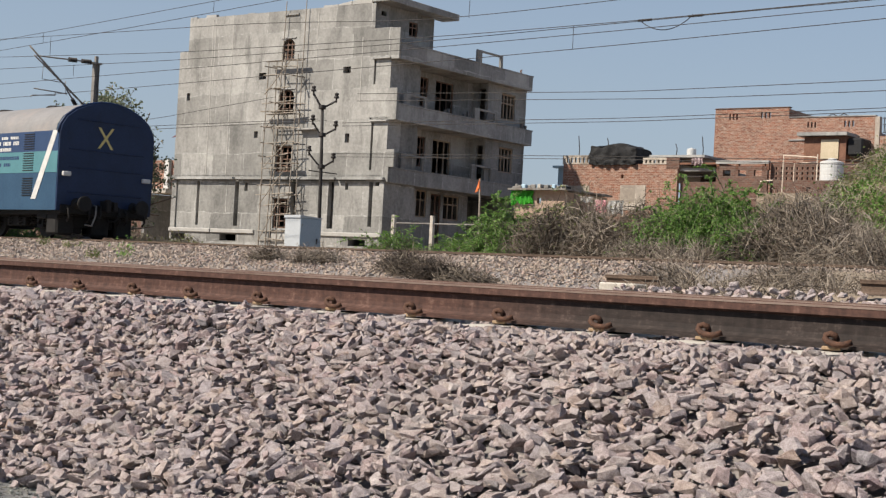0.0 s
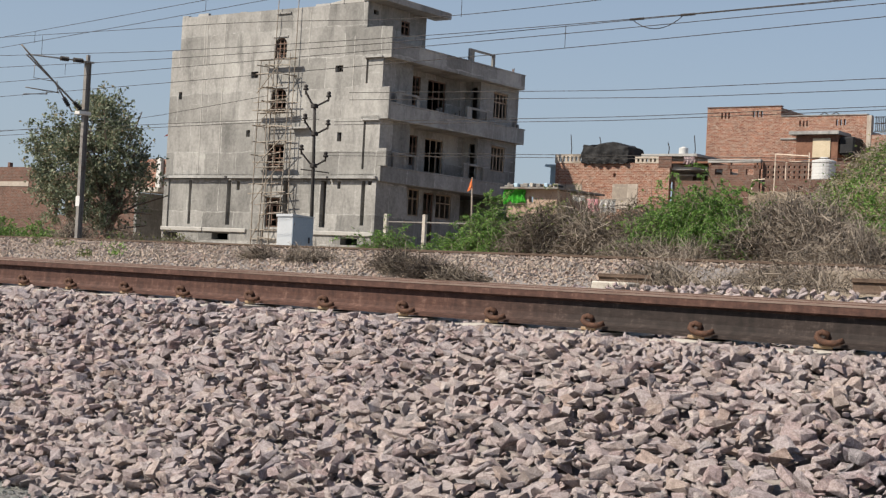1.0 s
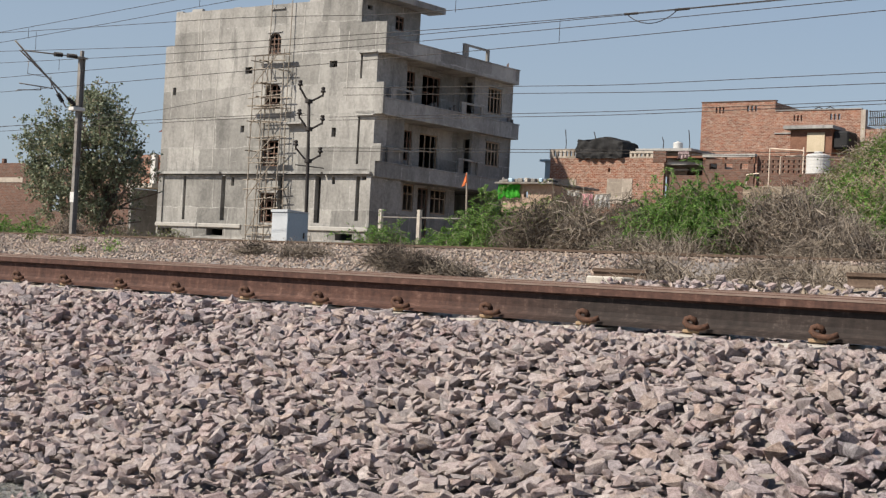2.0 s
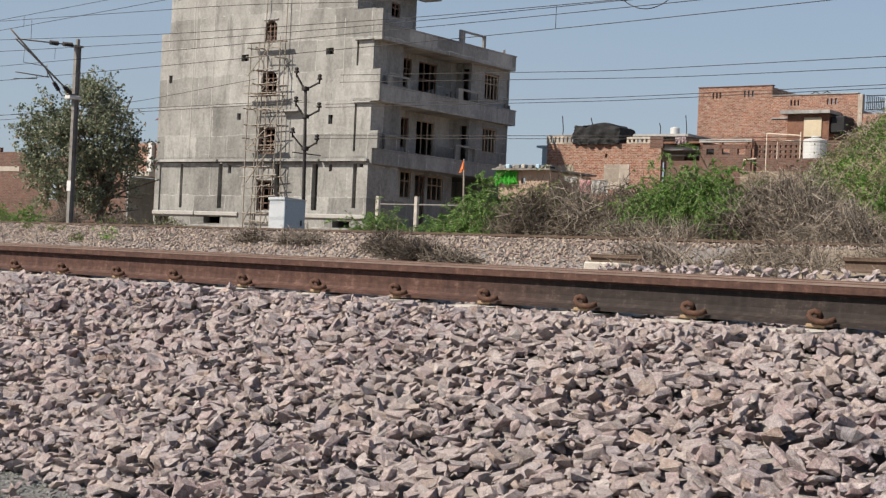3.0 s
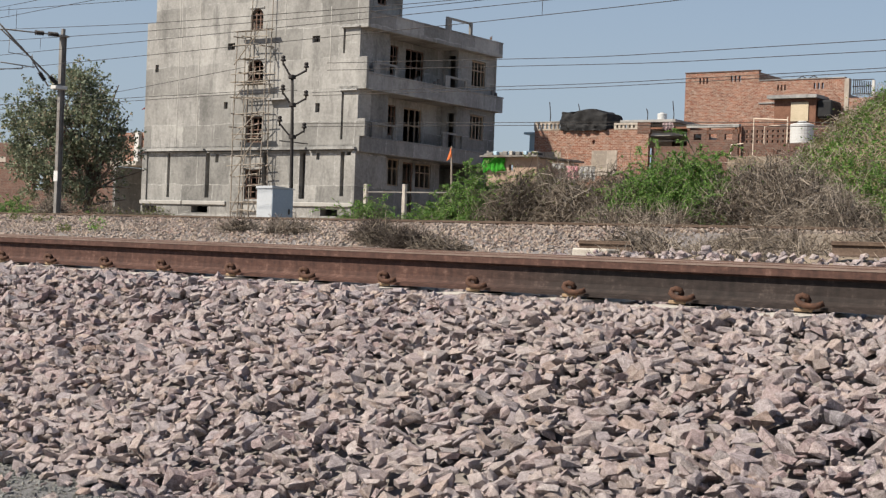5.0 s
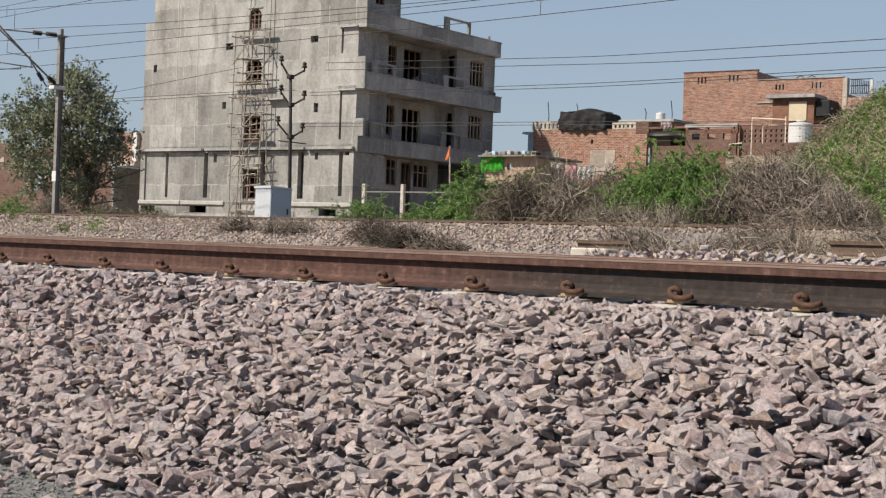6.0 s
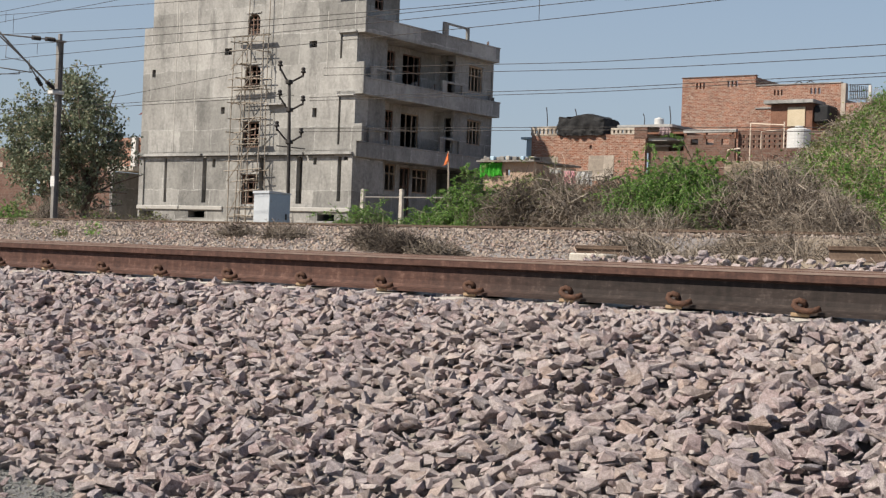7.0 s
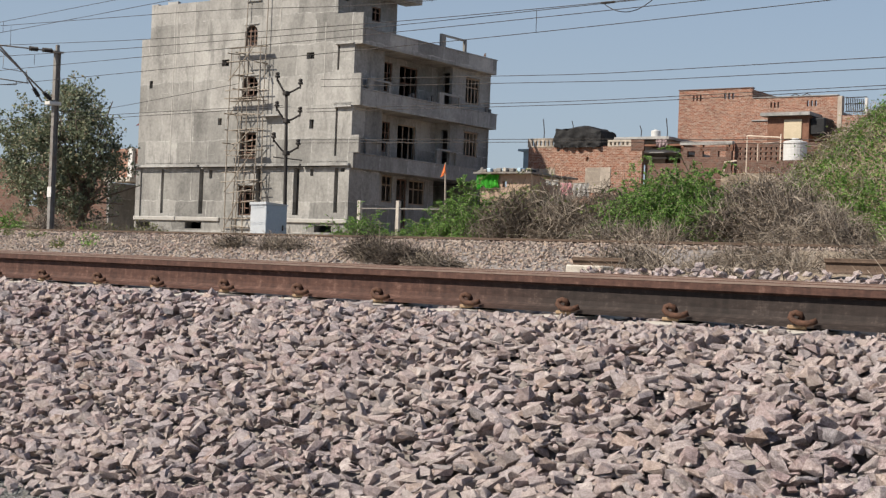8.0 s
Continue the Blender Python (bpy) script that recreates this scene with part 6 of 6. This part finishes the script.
def build_tree():
    """A broad small tree: forked trunk, limbs, twigs and clumps of leaves with gaps."""
    rng = np.random.default_rng(21)
    t = thing("tree", pose(-50.2, 27.2, 0.5), "small broad tree with dusty grey-green leaves", "tree")
    bm = bmesh.new()
    tube(bm, [(0, 0, -0.3), (0.05, 0.0, 0.6), (0.0, 0.05, 1.4), (0.1, 0.1, 2.4)], 0.16, 10, 0.10)
    part("trunk", bm, M_BARK, t, smooth=True)
    tips = []
    for k in range(26):
        a = k * 2.4 + rng.uniform(-0.4, 0.4)
        h = rng.uniform(0.5, 2.3)
        r = rng.uniform(1.3, 2.6)
        z = rng.uniform(1.0, 5.9)
        r *= 1.0 if z < 3.8 else 0.66
        mid = Vector((math.cos(a) * r * 0.45, math.sin(a) * r * 0.45, h + (z - h) * 0.55))
        end = Vector((math.cos(a) * r, math.sin(a) * r, z))
        bm = bmesh.new()
        tube(bm, [(0.03, 0.03, h), mid, end], 0.06, 6, 0.018)
        part("limb", bm, M_BARK, t, smooth=True)
        tips += [mid, end, (mid + end) / 2]
    n = 2600
    u = rng.normal(0, 1, (n, 3))
    u /= np.linalg.norm(u, axis=1, keepdims=True)
    az = np.arctan2(u[:, 1], u[:, 0])
    lump = 0.84 + 0.18 * np.sin(az * 3 + u[:, 2] * 4) + rng.normal(0, 0.05, n)
    src = u * np.array((2.5, 2.4, 2.95)) * (rng.uniform(0.15, 1.0, n) ** 0.45 * lump)[:, None] + np.array((-0.62, -0.6, 3.45))
    src[:, :2] *= (1.08 - 0.42 * np.clip((src[:, 2:3] - 3.4) / 2.8, 0, 1))
    src[:, 2] = np.maximum(src[:, 2], 0.3)
    keep = np.array([noise.noise(Vector(q) * 1.15 + Vector((3, 1, 7))) for q in src]) > -0.03
    src, u, n = src[keep], u[keep], int(keep.sum())
    way = rng.normal(0, 0.8, (n, 3)) + u * 0.9 + np.array((0, 0, 0.45))
    way /= np.linalg.norm(way, axis=1, keepdims=True)
    v, f, path = twigs(n, rng, src, way, rng.uniform(0.3, 0.85, n), rng.uniform(-0.05, 0.35, n), rng.uniform(0.006, 0.012, n), 0.003)
    mesh_part("twig_mass", t, v, f, M_BARK, 4)
    per = 17
    q = path[rng.integers(0, n, n * per), rng.integers(1, path.shape[1], n * per)] + rng.normal(0, 0.07, (n * per, 3))
    v, f = leaves(rng, q, rng.uniform(0.08, 0.17, n * per), None, 0.36)
    mesh_part("crown", t, v, f, M_LEAF_TREE, 3)


def tufts(at_list, label, seed, m, h=0.5, n=60, leaf=0.0, name="weed"):
    """Small upright weeds."""
    rng = np.random.default_rng(seed)
    for at in at_list:
        t = thing(name, pose(*at), label, "weed", "weeds on the embankment")
        st = np.stack([rng.normal(0, 0.10, n), rng.normal(0, 0.10, n), np.full(n, -0.05)], 1)
        w = np.stack([rng.normal(0, 0.35, n), rng.normal(0, 0.35, n), np.ones(n)], 1)
        w /= np.linalg.norm(w, axis=1, keepdims=True)
        v, f, path = twigs(n, rng, st, w, rng.uniform(0.4, 1.0, n) * h, rng.uniform(0, 0.4, n), np.full(n, 0.006), 0.002)
        mesh_part("stalk_mass", t, v, f, m if not leaf else M_LEAF_OLIVE, 4)
        if leaf:
            q = path[:, 2:].reshape(-1, 3)
            q = np.concatenate([q, q + rng.normal(0, 0.03, q.shape)])
            v, f = leaves(rng, q, rng.uniform(0.5, 1.0, len(q)) * leaf, None, 0.35)
            mesh_part("foliage", t, v, f, m, 3)


def build_mound():
    """A tall earth mound overgrown with straw and creepers."""
    rng = np.random.default_rng(77)
    cx, cy, rx, ry, h = -15.9, 30.6, 5.6, 4.4, 4.2

    def top(x, y):
        d = ((x - cx) / rx) ** 2 + ((y - cy) / ry) ** 2
        return 0.5 + h * math.exp(-(d ** 1.5) * 1.5) + 0.25 * noise.noise((x * 0.9, y * 0.9, 0)) * math.exp(-d)

    t = thing("overgrown_mound", pose(0, 0, 0), "tall earth mound overgrown with straw and creepers", "mound")
    bm = bmesh.new()
    n = 44
    g = [[bm.verts.new((cx + rx * 1.6 * (2 * i / n - 1), cy + ry * 1.6 * (2 * j / n - 1), 0)) for j in range(n + 1)] for i in range(n + 1)]
    for row in g:
        for v in row:
            v.co.z = top(v.co.x, v.co.y)
    for i in range(n):
        for j in range(n):
            bm.faces.new((g[i][j], g[i + 1][j], g[i + 1][j + 1], g[i][j + 1]))
    part("earth", bm, M_STRAW, t, smooth=True)

    def on(n, ylim):
        x = rng.uniform(cx - rx * 1.1, cx + rx * 0.8, n)
        y = rng.uniform(cy - ry * 1.15, ylim, n)
        return np.stack([x, y, np.array([top(a, b) for a, b in zip(x, y)])], 1)

    p = on(7500, cy + 0.8)
    w = np.stack([rng.normal(0, 0.6, len(p)), rng.normal(-0.2, 0.6, len(p)), np.abs(rng.normal(0.6, 0.4, len(p)))], 1)
    w /= np.linalg.norm(w, axis=1, keepdims=True)
    v, f, _ = twigs(len(p), rng, p, w, rng.uniform(0.2, 0.8, len(p)), rng.uniform(0.2, 0.9, len(p)), np.full(len(p), 0.008), 0.003, 3)
    mesh_part("straw", t, v, f, M_TWIG, 4)
    for m, lo, k in ((M_LEAF, -0.24, 52000), (M_LEAF_OLIVE, -0.15, 24000)):
        p = on(k, cy + 0.3)
        keep = np.array([noise.noise((a * 0.45 + (9 if m is M_LEAF else 0), b * 0.45, c * 0.7)) for a, b, c in p]) + 0.085 * (p[:, 0] - cx + 1.0) - 0.28 * (p[:, 2] - 3.0) > lo - 0.12
        p = p[keep]
        p[:, 2] += rng.exponential(0.10, len(p))
        d = np.stack([rng.normal(0, 0.5, len(p)), rng.normal(-0.6, 0.5, len(p)), rng.normal(0.2, 0.5, len(p))], 1)
        v, f = leaves(rng, p, rng.uniform(0.04, 0.10, len(p)), d, 0.3)
        mesh_part("creeper", t, v, f, m, 3)


M_STRAW = worn("straw_over_earth", (0.11, 0.085, 0.055), (0.25, 0.20, 0.135), 2.5, 26, 0.97, bump=0.8, depth=0.05)


def build_plants():
    build_tree()
    # far side, before the concrete building
    green_bush((-30.6, 23.9, 0.7), 1.5, 1.2, 0.85, 110, "low green thorny bush beside the embankment", 31, 57)
    green_bush((-29.0, 25.2, 0.6), 1.4, 1.2, 1.15, 190, "low green thorny bush beside the embankment", 32, 57)
    green_bush((-28.0, 25.6, 0.6), 1.7, 1.3, 2.45, 400, "bright green feathery thorn bush", 33, 72)
    green_bush((-26.7, 26.6, 0.7), 1.4, 1.2, 2.5, 220, "olive green thorn bush with bare twigs", 34, 57, M_LEAF_OLIVE)
    # bare and dry brush along the far edge
    for i, (x, y, rx, rz, n, m) in enumerate(((-26.0, 25.2, 1.4, 2.1, 1100, M_TWIG_DARK), (-25.4, 26.2, 1.3, 2.3, 1000, M_TWIG_DARK), (-24.3, 25.4, 1.4, 2.0, 1100, M_TWIG), (-23.3, 26.0, 1.3, 2.35, 1100, M_TWIG_DARK),
                                              (-22.6, 25.3, 1.1, 1.9, 1000, M_TWIG_DARK), (-21.6, 23.9, 1.2, 0.8, 800, M_TWIG), (-20.2, 23.7, 1.3, 0.7, 900, M_TWIG))):
        dry_bush((x, y, 0.6), rx, 1.2, rz * 0.88, int(n * 1.2), "leafless tangle of grey-brown brushwood" if m is M_TWIG_DARK else "dry tan brushwood beside the embankment", 40 + i, m, green=160 if m is M_TWIG_DARK else 60)
    green_bush((-21.4, 25.0, 0.7), 1.45, 1.1, 2.7, 380, "dense fresh green thorn bush", 35, 80)
    green_bush((-20.3, 24.8, 0.7), 1.5, 1.1, 2.75, 420, "dense fresh green thorn bush", 36, 80)
    green_bush((-20.9, 25.6, 0.7), 1.2, 1.0, 2.75, 260, "dense fresh green thorn bush", 46, 70)
    green_bush((-19.4, 25.0, 0.7), 1.2, 1.0, 2.3, 260, "dense fresh green thorn bush", 45, 70)
    dry_bush((-18.8, 25.0, 0.7), 1.2, 1.2, 1.5, 1500, "big heap of dry tan brushwood", 51, M_TWIG, (0.6, 1.5), 0.009)
    dry_bush((-18.1, 25.2, 0.7), 1.6, 1.3, 1.85, 3600, "big heap of dry tan brushwood", 52, M_TWIG, (0.6, 1.5), 0.009)
    dry_bush((-17.0, 24.6, 0.6), 1.5, 1.2, 1.5, 2700, "big heap of dry tan brushwood", 53, M_TWIG, (0.6, 1.4), 0.009)
    dry_bush((-15.6, 23.4, 0.5), 1.4, 1.0, 1.15, 1700, "low dry brushwood at the track edge", 54, M_TWIG)
    build_mound()
    green_bush((-16.2, 26.9, 0.7), 1.5, 1.3, 2.0, 400, "fresh green creeper at a mound's foot", 38, 76)
    green_bush((-17.0, 27.2, 0.7), 1.1, 1.1, 2.3, 330, "fresh green creeper at a mound's foot", 47, 76)
    green_bush((-17.5, 27.7, 0.7), 0.9, 1.0, 1.9, 260, "fresh green creeper at a mound's foot", 48, 76)
    green_bush((-14.3, 26.4, 0.7), 1.7, 1.3, 2.6, 460, "fresh green creeper at a mound's foot", 39, 76)
    for i, (x, y, rx, rz) in enumerate(((-22.6, 31.5, 2.0, 2.4), (-20.6, 31.0, 2.0, 2.5))):
        dry_bush((x, y, 0.7), rx, 1.2, rz, 1300, "grey-brown thicket of bare scrub", 120 + i, M_TWIG if i % 2 else M_TWIG_DARK, (0.5, 1.2), 0.009, green=400)
    # on the near flank of the far embankment
    for i, (x, y, rx, rz) in enumerate(((-20.2, 14.2, 0.6, 0.50), (-19.3, 13.7, 0.8, 0.42), (-18.3, 13.3, 0.85, 0.36), (-17.4, 13.0, 0.7, 0.24), (-25.2, 15.0, 0.5, 0.2), (-23.4, 14.8, 0.8, 0.25))):
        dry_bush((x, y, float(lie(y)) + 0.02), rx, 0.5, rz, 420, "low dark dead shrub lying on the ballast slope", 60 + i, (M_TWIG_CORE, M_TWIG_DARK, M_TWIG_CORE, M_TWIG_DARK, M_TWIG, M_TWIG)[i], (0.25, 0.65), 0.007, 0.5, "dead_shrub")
    for i, (x, y, rx, rz, n) in enumerate(((-12.0, 11.2, 0.7, 0.75, 380), (-11.0, 10.9, 0.9, 0.55, 520), (-9.9, 10.6, 1.0, 0.45, 560), (-8.9, 10.4, 0.9, 0.55, 520), (-7.9, 10.7, 0.8, 0.7, 460), (-10.4, 12.4, 1.2, 0.6, 520), (-8.6, 12.2, 1.1, 0.7, 520), (-9.6, 14.2, 1.1, 0.6, 420), (-11.8, 14.6, 0.9, 0.35, 300), (-7.2, 9.9, 0.6, 0.35, 260))):
        dry_bush((x, y, float(lie(y)) + 0.0), rx, 0.5, rz, n, "dry tan weeds tangled over the siding", 70 + i, M_TWIG if i % 2 else M_TWIG_DARK, (0.3, 0.9), 0.006, 0.6, "dead_weeds")
    for i, (x, y, rx, rz, n) in enumerate(((-10.3, 9.5, 0.8, 0.55, 420), (-9.5, 9.4, 0.8, 0.5, 420), (-8.8, 9.3, 0.7, 0.6, 420), (-11.0, 9.6, 0.5, 0.45, 240))):
        dry_bush((x, y, float(lie(y))), rx, 0.4, rz, n, "dry tan weeds tangled over the siding", 110 + i, M_TWIG, (0.3, 0.8), 0.005, 0.6, "dead_weeds")
    rng = np.random.default_rng(99)
    n = 5000
    y = rng.uniform(8.8, 16.2, n)
    x = -11.8 + rng.exponential(1.6, n) - 0.25 * (y - 9)
    p = np.stack([x, y, lie(y) - 0.02], 1)
    w = np.stack([rng.normal(0, 0.6, n), rng.normal(0, 0.6, n), np.ones(n)], 1)
    w /= np.linalg.norm(w, axis=1, keepdims=True)
    v, f, _ = twigs(n, rng, p, w, rng.uniform(0.1, 0.32, n), rng.uniform(0.2, 0.9, n), np.full(n, 0.005), 0.002, 3)
    g = thing("dry_grass", pose(0, 0, 0), "thin straw-coloured grass over the trackside soil", "grass", kind="stuff")
    mesh_part("straw", g, v, f, M_TWIG, 4)
    tufts([(-12.05, 11.6, 0.0), (-11.8, 11.4, 0.0)], "withered ochre weed between the tracks", 90, M_TWIG, 0.95, 70)
    tufts([(-29.4, 14.0, 0.11), (-29.48, 14.08, 0.12)], "small leafy green weed on the ballast", 91, M_LEAF, 0.75, 7, 0.09)
    tufts([(-30.6, 14.0, 0.11), (-34.4, 15.6, 0.35), (-36.2, 15.9, 0.38)], "small leafy green weed on the ballast", 92, M_LEAF_OLIVE, 0.35, 26, 0.07)
    # beyond the far track at its receding end
    green_bush((-47.6, 22.6, 0.4), 1.5, 1.2, 1.3, 150, "green roadside bush among dry grass", 93, 64)
    green_bush((-50.0, 22.4, 0.4), 1.9, 1.2, 1.5, 190, "green roadside bush among dry grass", 94, 64)
    dry_bush((-45.8, 23.0, 0.4), 1.0, 0.9, 1.2, 800, "clump of dry straw-coloured grass", 95, M_TWIG, (0.5, 1.0), 0.006, 0.3, "dry_grass")
    dry_bush((-43.2, 23.4, 0.4), 1.0, 0.9, 0.9, 600, "clump of dry straw-coloured grass", 96, M_TWIG, (0.4, 0.8), 0.006, 0.3, "dry_grass", green=200)
    dry_bush((-41.0, 23.8, 0.4), 1.2, 0.9, 0.7, 600, "clump of dry straw-coloured grass", 97, M_TWIG_DARK, (0.4, 0.8), 0.006, 0.3, "dry_grass", green=300)


build_plants()


def motions():
    """The coach runs off along the far track, its wheelsets turning."""
    walk(COACH, [(t, pose(COACH_X - SPEED * t, FAR_Y, FAR_Z)) for t in (0.0, 2.0, 4.0, 6.0, 8.0)])
    for w in WHEELSETS:
        x = w.location.x
        walk(w, [(k / FPS, pose(x, 0, 0.4575, 0, -math.degrees(SPEED * k / FPS / 0.4575), 0)) for k in range(8 * FPS + 1)])


motions()
